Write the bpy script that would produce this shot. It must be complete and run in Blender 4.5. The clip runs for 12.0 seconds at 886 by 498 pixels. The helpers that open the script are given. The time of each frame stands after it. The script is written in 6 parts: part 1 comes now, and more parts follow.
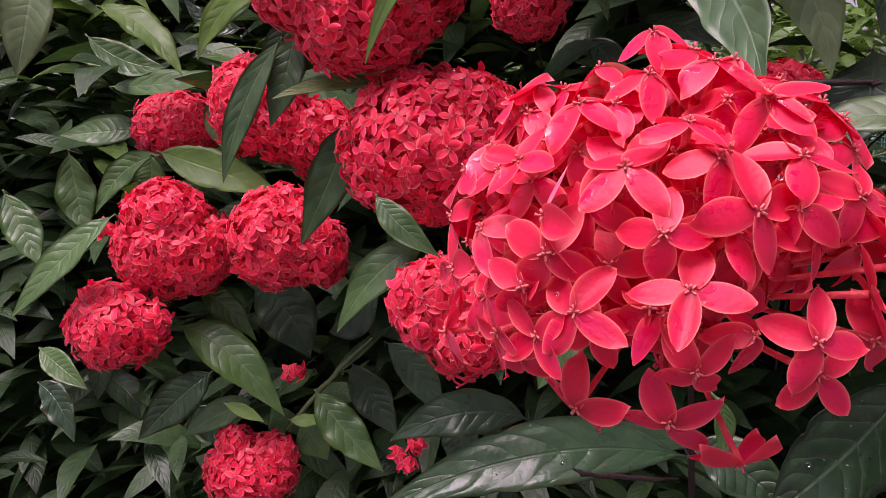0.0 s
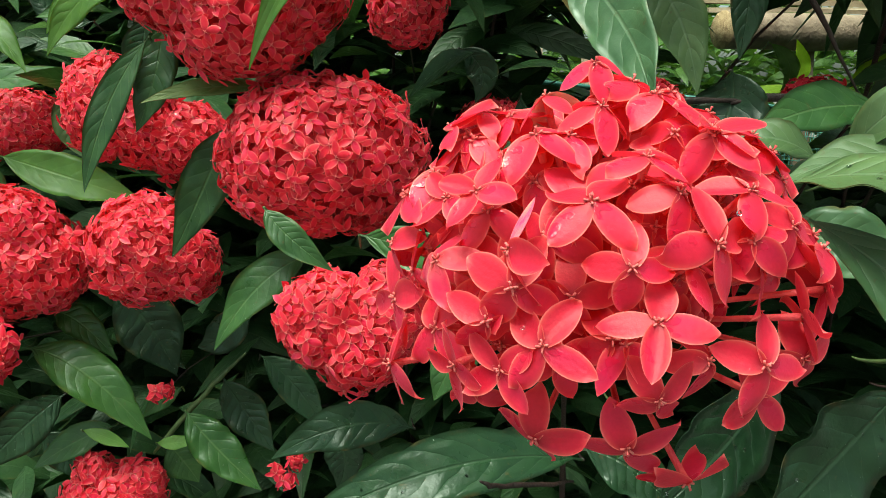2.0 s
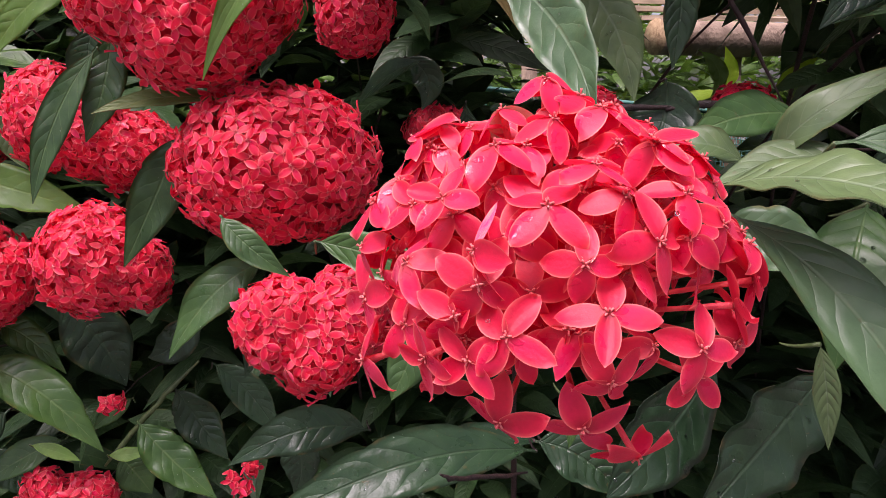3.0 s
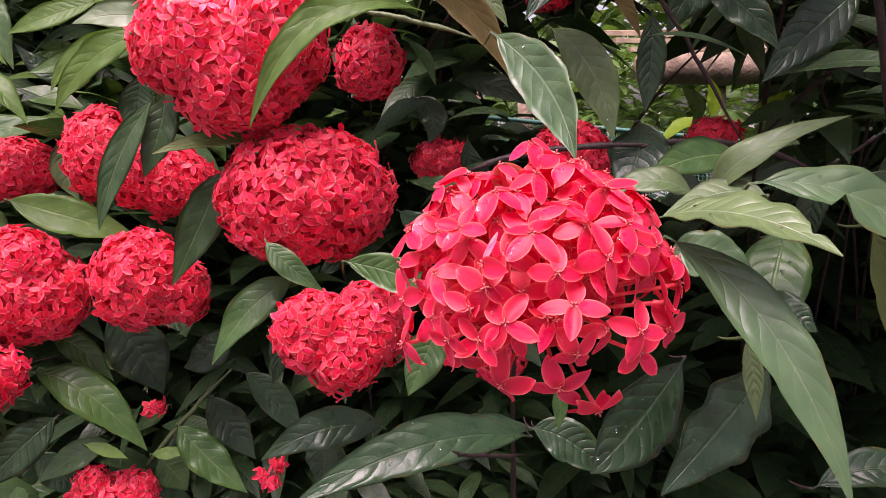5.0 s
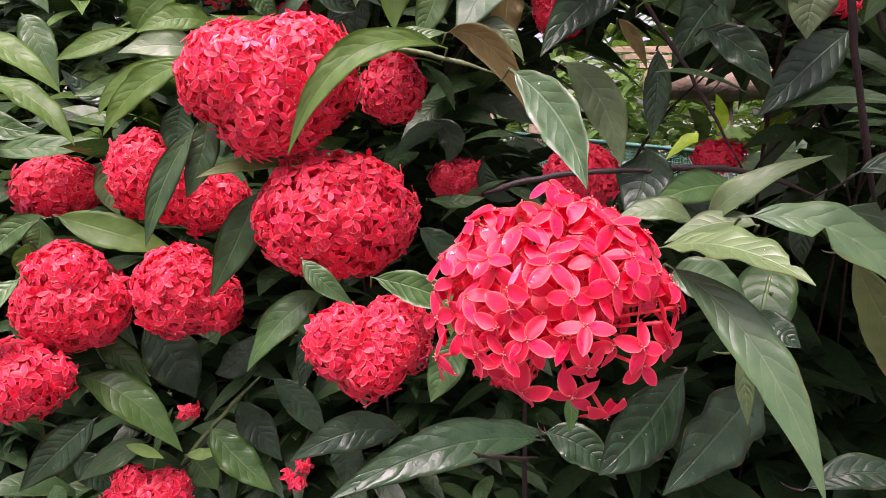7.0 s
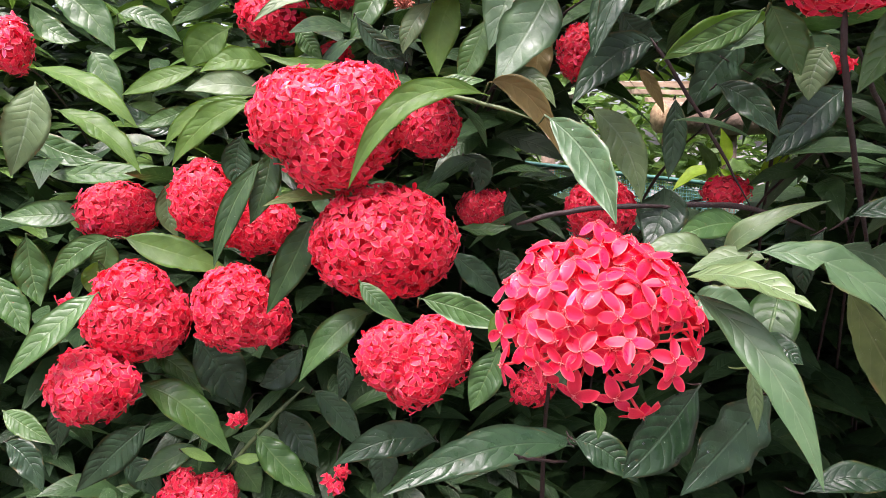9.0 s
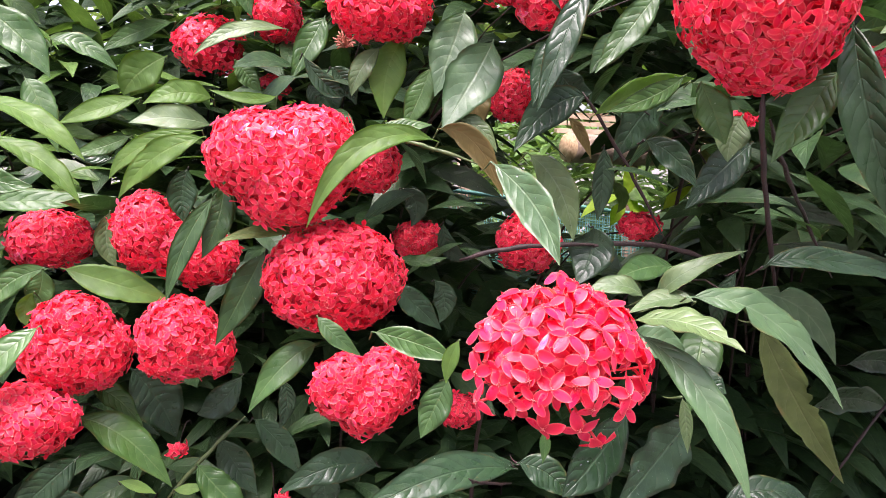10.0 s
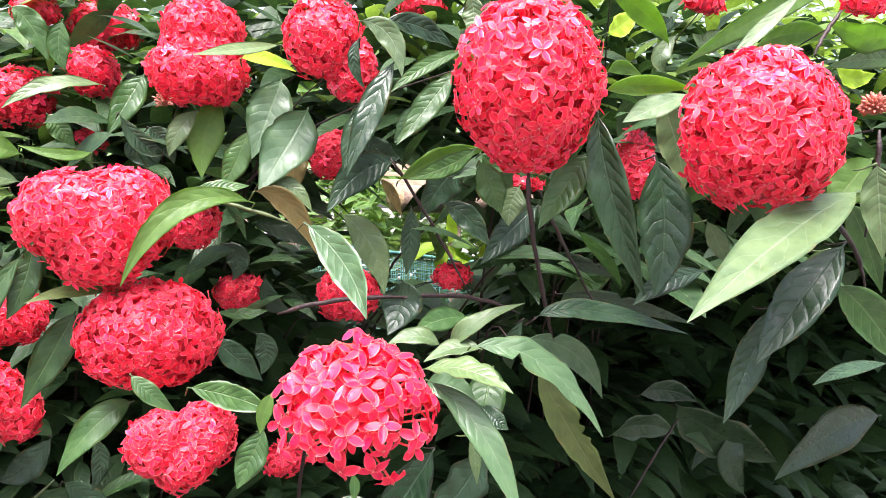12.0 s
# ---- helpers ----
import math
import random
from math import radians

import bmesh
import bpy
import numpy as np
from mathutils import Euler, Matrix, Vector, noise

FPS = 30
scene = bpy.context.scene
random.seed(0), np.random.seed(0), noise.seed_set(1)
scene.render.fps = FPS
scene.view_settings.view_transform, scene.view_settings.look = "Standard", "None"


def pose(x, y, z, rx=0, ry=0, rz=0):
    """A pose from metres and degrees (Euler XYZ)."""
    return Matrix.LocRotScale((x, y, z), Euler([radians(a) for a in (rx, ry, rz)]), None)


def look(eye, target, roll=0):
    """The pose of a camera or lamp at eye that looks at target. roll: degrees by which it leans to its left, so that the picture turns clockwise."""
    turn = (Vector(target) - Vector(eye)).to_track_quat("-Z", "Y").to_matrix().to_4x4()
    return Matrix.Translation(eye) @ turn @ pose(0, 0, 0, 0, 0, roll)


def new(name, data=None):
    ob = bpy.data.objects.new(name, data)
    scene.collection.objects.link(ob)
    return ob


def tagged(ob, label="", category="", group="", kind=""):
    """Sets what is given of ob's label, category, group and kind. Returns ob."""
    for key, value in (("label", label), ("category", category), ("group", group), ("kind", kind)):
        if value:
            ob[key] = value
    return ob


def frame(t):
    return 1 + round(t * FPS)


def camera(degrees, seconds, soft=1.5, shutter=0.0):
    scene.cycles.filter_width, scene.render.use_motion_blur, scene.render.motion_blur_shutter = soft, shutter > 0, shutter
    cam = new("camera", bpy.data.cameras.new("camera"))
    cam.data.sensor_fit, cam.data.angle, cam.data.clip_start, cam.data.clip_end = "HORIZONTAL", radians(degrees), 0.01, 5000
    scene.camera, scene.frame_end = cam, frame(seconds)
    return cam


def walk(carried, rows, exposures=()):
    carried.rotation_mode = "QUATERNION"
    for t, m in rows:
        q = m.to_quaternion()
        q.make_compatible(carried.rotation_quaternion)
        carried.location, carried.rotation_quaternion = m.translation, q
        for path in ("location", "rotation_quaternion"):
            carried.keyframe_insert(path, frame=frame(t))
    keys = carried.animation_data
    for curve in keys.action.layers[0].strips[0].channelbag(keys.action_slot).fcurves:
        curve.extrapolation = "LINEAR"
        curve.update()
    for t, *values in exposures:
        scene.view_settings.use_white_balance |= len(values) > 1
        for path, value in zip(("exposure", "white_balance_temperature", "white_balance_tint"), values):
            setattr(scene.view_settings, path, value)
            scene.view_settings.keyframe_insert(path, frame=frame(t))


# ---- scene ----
cam = camera(61.2, 12.0, soft=0.8)
PATH = [
    (0, (0.0272, 0.0803, 1.1462), (-0.1068, 1.0508, 0.9459), -2.36),
    (0.5, (0.0214, 0.0835, 1.1478), (-0.0613, 1.0589, 0.9435), -2.20),
    (1, (0.0134, 0.0898, 1.1488), (-0.0292, 1.0674, 0.9426), -1.71),
    (1.5, (0.0053, 0.0914, 1.1511), (0.0089, 1.0697, 0.9440), -1.20),
    (2, (0.0002, 0.0872, 1.1542), (0.0626, 1.0635, 0.9472), -0.95),
    (2.5, (-0.0019, 0.0814, 1.1546), (0.1039, 1.0542, 0.9482), -1.38),
    (3, (-0.0081, 0.0710, 1.1571), (0.1293, 1.0406, 0.9550), -1.25),
    (3.2, (-0.0099, 0.0639, 1.1579), (0.1361, 1.0331, 0.9594), -1.19),
    (4.8, (-0.0270, -0.0091, 1.1733), (0.1136, 0.9646, 0.9942), -1.51),
    (5, (-0.0288, -0.0189, 1.1736), (0.1123, 0.9556, 0.9992), -1.62),
    (5.5, (-0.0336, -0.0399, 1.1757), (0.1024, 0.9376, 1.0143), -1.82),
    (6, (-0.0397, -0.0527, 1.1829), (0.0919, 0.9242, 1.0148), -1.37),
    (6.5, (-0.0427, -0.0584, 1.1883), (0.0844, 0.9186, 1.0173), -1.29),
    (7, (-0.0460, -0.0665, 1.1924), (0.0841, 0.9111, 1.0273), -1.35),
    (7.5, (-0.0514, -0.0866, 1.1976), (0.0709, 0.8938, 1.0429), -1.34),
    (7.7, (-0.0578, -0.0945, 1.1985), (0.0620, 0.8869, 1.0486), -1.29),
    (9.3, (-0.1120, -0.1479, 1.2116), (0.0312, 0.8335, 1.0837), 0.30),
    (9.5, (-0.1258, -0.1543, 1.2148), (0.0465, 0.8232, 1.0930), 0.50),
    (10, (-0.1557, -0.1716, 1.2369), (0.1074, 0.7862, 1.1212), 1.04),
    (10.5, (-0.1694, -0.1883, 1.2446), (0.1762, 0.7449, 1.1462), 1.30),
    (11, (-0.1667, -0.1954, 1.2514), (0.2533, 0.7081, 1.1668), 1.44),
    (11.5, (-0.1562, -0.2075, 1.2600), (0.2995, 0.6807, 1.2007), 0.91),
    (12, (-0.1501, -0.2411, 1.2583), (0.3116, 0.6442, 1.2030), 1.37),
]
EXPOSURES = [
    (0.0, 0.79, 6480, 48), (0.4, 0.98, 6850, -14), (0.55, 0.98, 6850, -14), (0.8, 0.88, 6380, 36), (1.25, 0.88, 6380, 36), (1.45, 1.05, 6500, -27), (1.6, 1.05, 6500, -27), (2.4, 1.05, 6480, 6),
    (2.8, 1.04, 6400, 33), (5.0, 1.25, 6720, 42), (7.0, 1.45, 6620, 40), (7.5, 1.70, 6380, 26), (9.5, 1.90, 6400, 28), (10.0, 2.02, 6400, 29),
    (10.5, 1.91, 6380, 28), (11.0, 1.78, 6340, 27), (11.5, 2.24, 6330, 24), (12.0, 2.40, 6280, 21),
]
walk(cam, [(t, look(eye, target, roll)) for t, eye, target, roll in PATH], EXPOSURES)
SKY, SUN = 0.105, 2.8

# ---- world and light ----
world = bpy.data.worlds.new("overcast_sky")
scene.world = world
world.use_nodes = True
sky = world.node_tree.nodes.new("ShaderNodeTexSky")
sky.sky_type, sky.sun_disc = "NISHITA", False
sky.sun_elevation, sky.sun_rotation = radians(70), radians(-150)
sky.air_density, sky.dust_density = 1.0, 4.0
back = world.node_tree.nodes["Background"]
back.inputs["Strength"].default_value = SKY
haze = world.node_tree.nodes.new("ShaderNodeHueSaturation")
haze.inputs["Saturation"].default_value = 0.6
world.node_tree.links.new(sky.outputs[0], haze.inputs["Color"])
world.node_tree.links.new(haze.outputs[0], back.inputs["Color"])
sun_data = bpy.data.lights.new("sun", "SUN")
sun_data.energy, sun_data.angle, sun_data.color = SUN, radians(35), (1.0, 0.97, 0.92)
sun = new("sun", sun_data)
sun.matrix_world = look((-1.5, -1.7, 6.5), (0, 0.3, 0))


# ---- materials ----
class Nodes:
    """A small helper that wires one material."""

    def __init__(self, name):
        self.mat = bpy.data.materials.new(name)
        self.mat.use_nodes = True
        self.tree = self.mat.node_tree
        self.bsdf = self.tree.nodes["Principled BSDF"]
        self.out = self.tree.nodes["Material Output"]

    def add(self, kind, **values):
        node = self.tree.nodes.new(kind)
        for key, value in values.items():
            node.inputs[key.replace("_", " ")].default_value = value
        return node

    def link(self, a, b):
        self.tree.links.new(a, b)

    def math(self, op, a, b=None, clamp=False):
        node = self.tree.nodes.new("ShaderNodeMath")
        node.operation, node.use_clamp = op, clamp
        for n, value in enumerate((a, b)):
            if value is None:
                continue
            if isinstance(value, (int, float)):
                node.inputs[n].default_value = value
            else:
                self.link(value, node.inputs[n])
        return node.outputs[0]

    def mix(self, fac, a, b):
        node = self.tree.nodes.new("ShaderNodeMix")
        node.data_type = "RGBA"
        for socket, value in ((node.inputs[0], fac), (node.inputs[6], a), (node.inputs[7], b)):
            if isinstance(value, (int, float)):
                socket.default_value = value
            elif isinstance(value, tuple):
                socket.default_value = (*value, 1)
            else:
                self.link(value, socket)
        return node.outputs[2]

    def noise(self, scale, detail=3, coord="Object"):
        where = self.tree.nodes.new("ShaderNodeTexCoord")
        node = self.add("ShaderNodeTexNoise", Scale=scale, Detail=detail)
        self.link(where.outputs[coord], node.inputs["Vector"])
        return node.outputs["Fac"]

    def ramp(self, value, low, high):
        node = self.tree.nodes.new("ShaderNodeMapRange")
        self.link(value, node.inputs[0])
        node.inputs[1].default_value, node.inputs[2].default_value = low, high
        return node.outputs[0]

    def uv(self):
        where = self.tree.nodes.new("ShaderNodeTexCoord")
        split = self.tree.nodes.new("ShaderNodeSeparateXYZ")
        self.link(where.outputs["UV"], split.inputs[0])
        return split.outputs[0], split.outputs[1]

    def random(self):
        return self.tree.nodes.new("ShaderNodeObjectInfo").outputs["Random"]

    def island(self):
        return self.tree.nodes.new("ShaderNodeNewGeometry").outputs["Random Per Island"]

    def bump(self, height, strength, distance):
        node = self.add("ShaderNodeBump", Strength=strength, Distance=distance)
        self.link(height, node.inputs["Height"])
        self.link(node.outputs[0], self.bsdf.inputs["Normal"])
        return node.outputs[0]

    def translucent(self, fac, color, normal=None):
        glow = self.tree.nodes.new("ShaderNodeBsdfTranslucent")
        if isinstance(color, tuple):
            glow.inputs[0].default_value = (*color, 1)
        else:
            self.link(color, glow.inputs[0])
        mixer = self.add("ShaderNodeMixShader", Fac=fac)
        self.link(self.bsdf.outputs[0], mixer.inputs[1])
        self.link(glow.outputs[0], mixer.inputs[2])
        self.link(mixer.outputs[0], self.out.inputs[0])


def leaf_material(name, deep, fresh, vein, through_color, rough=0.36, clear=0.25, islands=False, gloss=0.5, ribs=0.5, decay=0.55):
    n = Nodes(name)
    u, v = n.uv()
    side = n.math("MULTIPLY", n.math("ABSOLUTE", n.math("SUBTRACT", v, 0.5)), 2.0)
    midrib = n.ramp(side, 0.07, 0.02)
    chance = n.island() if islands else n.random()
    # side ribs run outward and forward, each leaf with its own count and a little wander
    wander = n.math("MULTIPLY", n.noise(45.0, 2), 0.9)
    count = n.math("ADD", n.math("MULTIPLY", chance, 3.0), 8.0)
    phase = n.math("SUBTRACT", n.math("ADD", n.math("MULTIPLY", u, count), wander), n.math("MULTIPLY", n.math("POWER", side, 1.3), 1.7))
    saw = n.math("ABSOLUTE", n.math("SINE", n.math("MULTIPLY", phase, math.pi)))
    fade = n.math("MULTIPLY", n.ramp(side, 1.0, 0.6), n.ramp(u, 1.0, 0.75))
    strength = n.math("ADD", n.math("MULTIPLY", n.math("FRACT", n.math("MULTIPLY", chance, 7.0)), 0.45), 0.55)
    strength = n.math("MULTIPLY", strength, n.ramp(n.noise(30.0, 2), 0.25, 0.6))
    pillow = n.math("MULTIPLY", n.math("MULTIPLY", n.math("POWER", saw, 0.6), fade), strength)
    ribline = n.math("MULTIPLY", n.ramp(saw, 0.16, 0.02), fade)
    blotch = n.math("ADD", n.math("MULTIPLY", n.noise(22.0, 3), 0.6), n.math("MULTIPLY", n.ramp(n.noise(75.0, 4), 0.35, 0.65), 0.4))
    tone = n.math("ADD", n.math("MULTIPLY", n.ramp(blotch, 0.25, 0.75), 0.55), n.math("MULTIPLY", chance, 0.45), True)
    color = n.mix(tone, deep, fresh)
    color = n.mix(n.math("MULTIPLY", ribline, 0.26), color, vein)
    color = n.mix(n.math("MULTIPLY", midrib, 0.38), color, vein)
    worn = n.math("MULTIPLY", n.ramp(side, 1.0 - 0.25 * decay, 1.0), n.ramp(n.noise(120.0 * (1.15 - decay), 3), 0.5, 0.65))
    color = n.mix(n.math("MULTIPLY", worn, decay), color, (0.16, 0.10, 0.03))
    spots = n.ramp(n.noise(260.0, 2), 0.68, 0.74)
    color = n.mix(n.math("MULTIPLY", spots, 0.45), color, (0.09, 0.06, 0.02))
    fleck = n.ramp(n.noise(480.0, 1), 0.77, 0.81)
    color = n.mix(n.math("MULTIPLY", fleck, 0.55), color, (0.45, 0.50, 0.42))
    n.link(color, n.bsdf.inputs["Base Color"])
    wet = n.ramp(n.noise(70.0, 4), 0.3, 0.7)
    n.link(n.math("ADD", n.math("MULTIPLY", wet, 0.26), rough - 0.13), n.bsdf.inputs["Roughness"])
    n.bsdf.inputs["Specular IOR Level"].default_value = gloss
    height = n.math("ADD", pillow, n.math("MULTIPLY", n.noise(170.0, 4), 0.55))
    height = n.math("SUBTRACT", height, n.math("MULTIPLY", midrib, 0.45))
    n.bump(height, ribs, 0.0016)
    n.translucent(clear, n.mix(tone, through_color, tuple(min(1.0, c * 1.5) for c in through_color)))
    return n.mat


LEAF = {
    # mature leaf green, taken darker with the hedge's shade in the colour
    "dark": leaf_material("leaf_mature_shaded", (0.010, 0.028, 0.012), (0.024, 0.056, 0.022), (0.045, 0.08, 0.04), (0.02, 0.06, 0.01), 0.36, 0.07, gloss=0.38, ribs=0.68),
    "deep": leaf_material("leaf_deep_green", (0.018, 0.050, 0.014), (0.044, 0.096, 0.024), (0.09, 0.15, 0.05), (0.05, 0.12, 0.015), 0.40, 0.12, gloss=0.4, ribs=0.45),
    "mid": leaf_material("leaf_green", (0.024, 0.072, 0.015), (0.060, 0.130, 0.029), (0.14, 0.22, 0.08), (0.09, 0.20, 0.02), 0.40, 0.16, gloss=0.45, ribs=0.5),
    "pale": leaf_material("leaf_greyish", (0.052, 0.098, 0.034), (0.114, 0.172, 0.062), (0.19, 0.25, 0.15), (0.09, 0.17, 0.05), 0.46, 0.14, gloss=0.5, ribs=0.42),
    "soft": leaf_material("leaf_soft_green", (0.036, 0.086, 0.032), (0.076, 0.142, 0.058), (0.17, 0.24, 0.13), (0.09, 0.18, 0.04), 0.43, 0.15, gloss=0.5, ribs=0.42),
    "young": leaf_material("leaf_young", (0.066, 0.140, 0.028), (0.130, 0.225, 0.056), (0.24, 0.34, 0.10), (0.27, 0.44, 0.03), 0.42, 0.48, gloss=0.30),
    "lime": leaf_material("leaf_lime", (0.270, 0.420, 0.025), (0.400, 0.540, 0.060), (0.40, 0.48, 0.12), (0.50, 0.66, 0.05), 0.42, 0.48, gloss=0.3),
    "olive": leaf_material("leaf_olive", (0.070, 0.105, 0.024), (0.120, 0.160, 0.042), (0.16, 0.18, 0.07), (0.12, 0.16, 0.02), 0.48, 0.12, gloss=0.35, decay=0.9),
    "bronze": leaf_material("leaf_bronze_underside", (0.120, 0.095, 0.025), (0.200, 0.150, 0.045), (0.26, 0.20, 0.08), (0.25, 0.18, 0.03), 0.5, 0.22),
}
LEAF_UNDER = leaf_material("leaf_underside", (0.060, 0.090, 0.030), (0.100, 0.140, 0.050), (0.18, 0.20, 0.09), (0.10, 0.18, 0.03), 0.55, 0.18, gloss=0.3)
# Shaded copy of the mass leaves, inner gloom put into a darker green
LEAF_SHADED = leaf_material("leaf_mass", (0.011, 0.031, 0.012), (0.036, 0.078, 0.025), (0.06, 0.10, 0.04), (0.05, 0.12, 0.02), 0.46, 0.12, islands=True, gloss=0.35)
# Lit copies of the mass leaves, sunlight put into their lighter greens
LEAF_OUTER = leaf_material("leaf_outer_sunlit", (0.030, 0.085, 0.018), (0.120, 0.215, 0.045), (0.18, 0.27, 0.09), (0.14, 0.27, 0.03), 0.42, 0.22, islands=True)
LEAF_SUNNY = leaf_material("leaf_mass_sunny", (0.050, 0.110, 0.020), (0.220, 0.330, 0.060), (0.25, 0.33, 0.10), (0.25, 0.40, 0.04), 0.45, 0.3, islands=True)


def petal_material(name, deep, bright, rim, fade=1.0, edging=0.6):
    n = Nodes(name)
    u, v = n.uv()
    side = n.math("MULTIPLY", n.math("ABSOLUTE", n.math("SUBTRACT", v, 0.5)), 2.0)
    edge = n.math("MAXIMUM", n.ramp(side, 0.55, 1.0), n.ramp(u, 0.84, 1.0))
    edge = n.math("POWER", edge, 1.6)
    speck = n.ramp(n.noise(900.0, 3), 0.35, 0.65)
    tone = n.math("ADD", n.math("ADD", n.math("MULTIPLY", n.ramp(n.noise(150.0, 3), 0.3, 0.7), 0.4), n.math("MULTIPLY", speck, 0.25)), n.math("MULTIPLY", n.random(), 0.35), True)
    color = n.mix(tone, deep, bright)
    color = n.mix(n.math("MULTIPLY", n.ramp(n.noise(60.0, 2), 0.5, 0.75), 0.4), color, (0.78, 0.010, 0.150))
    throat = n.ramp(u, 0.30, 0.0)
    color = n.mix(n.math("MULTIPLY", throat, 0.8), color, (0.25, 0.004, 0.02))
    color = n.mix(n.math("MULTIPLY", edge, edging), color, rim)
    hem = n.math("MAXIMUM", n.ramp(side, 0.88, 0.97), n.ramp(u, 0.955, 0.99))
    color = n.mix(n.math("MULTIPLY", hem, 0.36), color, (0.96, 0.40, 0.34))
    # a few florets fade to magenta or to cream
    chance = n.random()
    color = n.mix(n.math("MULTIPLY", n.math("MULTIPLY", n.ramp(chance, 0.86, 0.93), fade), n.ramp(u, 0.1, 0.8)), color, (0.72, 0.040, 0.270))
    color = n.mix(n.math("MULTIPLY", n.math("MULTIPLY", n.ramp(chance, 0.965, 0.98), 0.8 * fade), n.ramp(n.noise(130.0, 2), 0.42, 0.62)), color, (0.90, 0.52, 0.42))
    n.link(color, n.bsdf.inputs["Base Color"])
    wet = n.ramp(n.noise(110.0, 3), 0.61, 0.63)
    n.link(n.math("SUBTRACT", 0.50, n.math("MULTIPLY", wet, 0.38)), n.bsdf.inputs["Roughness"])
    n.bsdf.inputs["Specular IOR Level"].default_value = 0.5
    n.bsdf.inputs["Sheen Weight"].default_value = 0.13
    n.bsdf.inputs["Sheen Tint"].default_value = (1.0, 0.55, 0.75, 1)
    veins = n.math("SINE", n.math("MULTIPLY", v, 30.0))
    grain = n.math("ADD", n.math("MULTIPLY", veins, 0.03), n.math("MULTIPLY", n.noise(620.0, 4), 1.0))
    n.bump(n.math("ADD", grain, n.math("MULTIPLY", wet, 0.5)), 0.4, 0.0005)
    n.translucent(0.34, (0.94, 0.018, 0.050))
    return n.mat


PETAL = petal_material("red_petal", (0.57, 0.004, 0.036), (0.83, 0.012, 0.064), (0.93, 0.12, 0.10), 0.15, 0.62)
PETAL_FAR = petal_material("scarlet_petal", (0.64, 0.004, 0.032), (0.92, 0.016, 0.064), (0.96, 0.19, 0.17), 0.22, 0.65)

# Paler petals with the sky's sheen put into their colour
PETAL_SKYLIT = petal_material("sky_sheen_petal", (0.70, 0.030, 0.160), (0.86, 0.200, 0.330), (0.95, 0.58, 0.60), 1.0, 0.85)


def plain_material(name, a, b, scale, rough, bump=0.3, depth=0.002, metal=0.0, islands=False):
    n = Nodes(name)
    tone = n.noise(scale, 5)
    if islands:
        tone = n.math("ADD", n.math("MULTIPLY", tone, 0.5), n.math("MULTIPLY", n.island(), 0.5), True)
    color = n.mix(n.ramp(tone, 0.3, 0.7), a, b)
    grime = n.ramp(n.noise(scale * 0.17, 3), 0.45, 0.7)
    n.link(n.mix(n.math("MULTIPLY", grime, 0.3), color, tuple(c * 0.5 for c in a)), n.bsdf.inputs["Base Color"])
    n.bsdf.inputs["Roughness"].default_value = rough
    n.bsdf.inputs["Metallic"].default_value = metal
    n.bump(n.noise(scale * 4, 4), bump, depth)
    return n.mat


TUBE = plain_material("flower_tube", (0.72, 0.025, 0.06), (0.86, 0.11, 0.11), 300, 0.45)
THROAT = plain_material("flower_stamen", (0.60, 0.03, 0.06), (0.86, 0.26, 0.22), 900, 0.45)
# Darker than the petals: the shade between florets is in this colour
CORE_SHADE = plain_material("flower_core_shade", (0.40, 0.006, 0.024), (0.56, 0.012, 0.040), 200, 0.7)
STEM_GREEN = plain_material("green_stem", (0.035, 0.060, 0.015), (0.085, 0.115, 0.035), 120, 0.5)
STEM_DARK = plain_material("dark_woody_stem", (0.012, 0.005, 0.005), (0.032, 0.012, 0.010), 90, 0.6, 0.6)
BUD = plain_material("bronze_bud", (0.28, 0.065, 0.045), (0.50, 0.16, 0.10), 300, 0.5)
LOG = plain_material("weathered_log", (0.17, 0.115, 0.08), (0.36, 0.26, 0.19), 26, 0.75, 0.7, 0.005)
LOG_END = plain_material("cut_log_end", (0.20, 0.12, 0.06), (0.52, 0.37, 0.21), 70, 0.8, 0.6, 0.004)
PLANK = plain_material("pale_plank", (0.25, 0.185, 0.12), (0.44, 0.34, 0.24), 18, 0.7, 0.6, 0.004)
SOIL = plain_material("damp_soil", (0.020, 0.014, 0.010), (0.055, 0.040, 0.028), 9, 0.9, 0.8, 0.02)
GROUND = plain_material("worn_path", (0.12, 0.112, 0.10), (0.20, 0.188, 0.168), 14, 0.8, 0.6, 0.008)
PAVING = plain_material("pale_gravel", (0.24, 0.22, 0.19), (0.42, 0.39, 0.34), 30, 0.85, 0.7, 0.01)
BARK = plain_material("tree_bark", (0.07, 0.055, 0.045), (0.18, 0.14, 0.11), 14, 0.85, 0.8, 0.01)
NET = plain_material("teal_shade_net", (0.06, 0.20, 0.17), (0.12, 0.32, 0.27), 60, 0.6)
WITHERED = plain_material("withered_petal", (0.72, 0.58, 0.36), (0.86, 0.30, 0.26), 260, 0.6)
OLD_PETAL = plain_material("faded_petal", (0.78, 0.012, 0.20), (0.86, 0.42, 0.26), 190, 0.5)

glass_nodes = Nodes("water_film")
glass_nodes.bsdf.inputs["Roughness"].default_value = 0.02
glass_nodes.bsdf.inputs["IOR"].default_value = 1.33
glass_nodes.bsdf.inputs["Transmission Weight"].default_value = 1.0
WATER = glass_nodes.mat


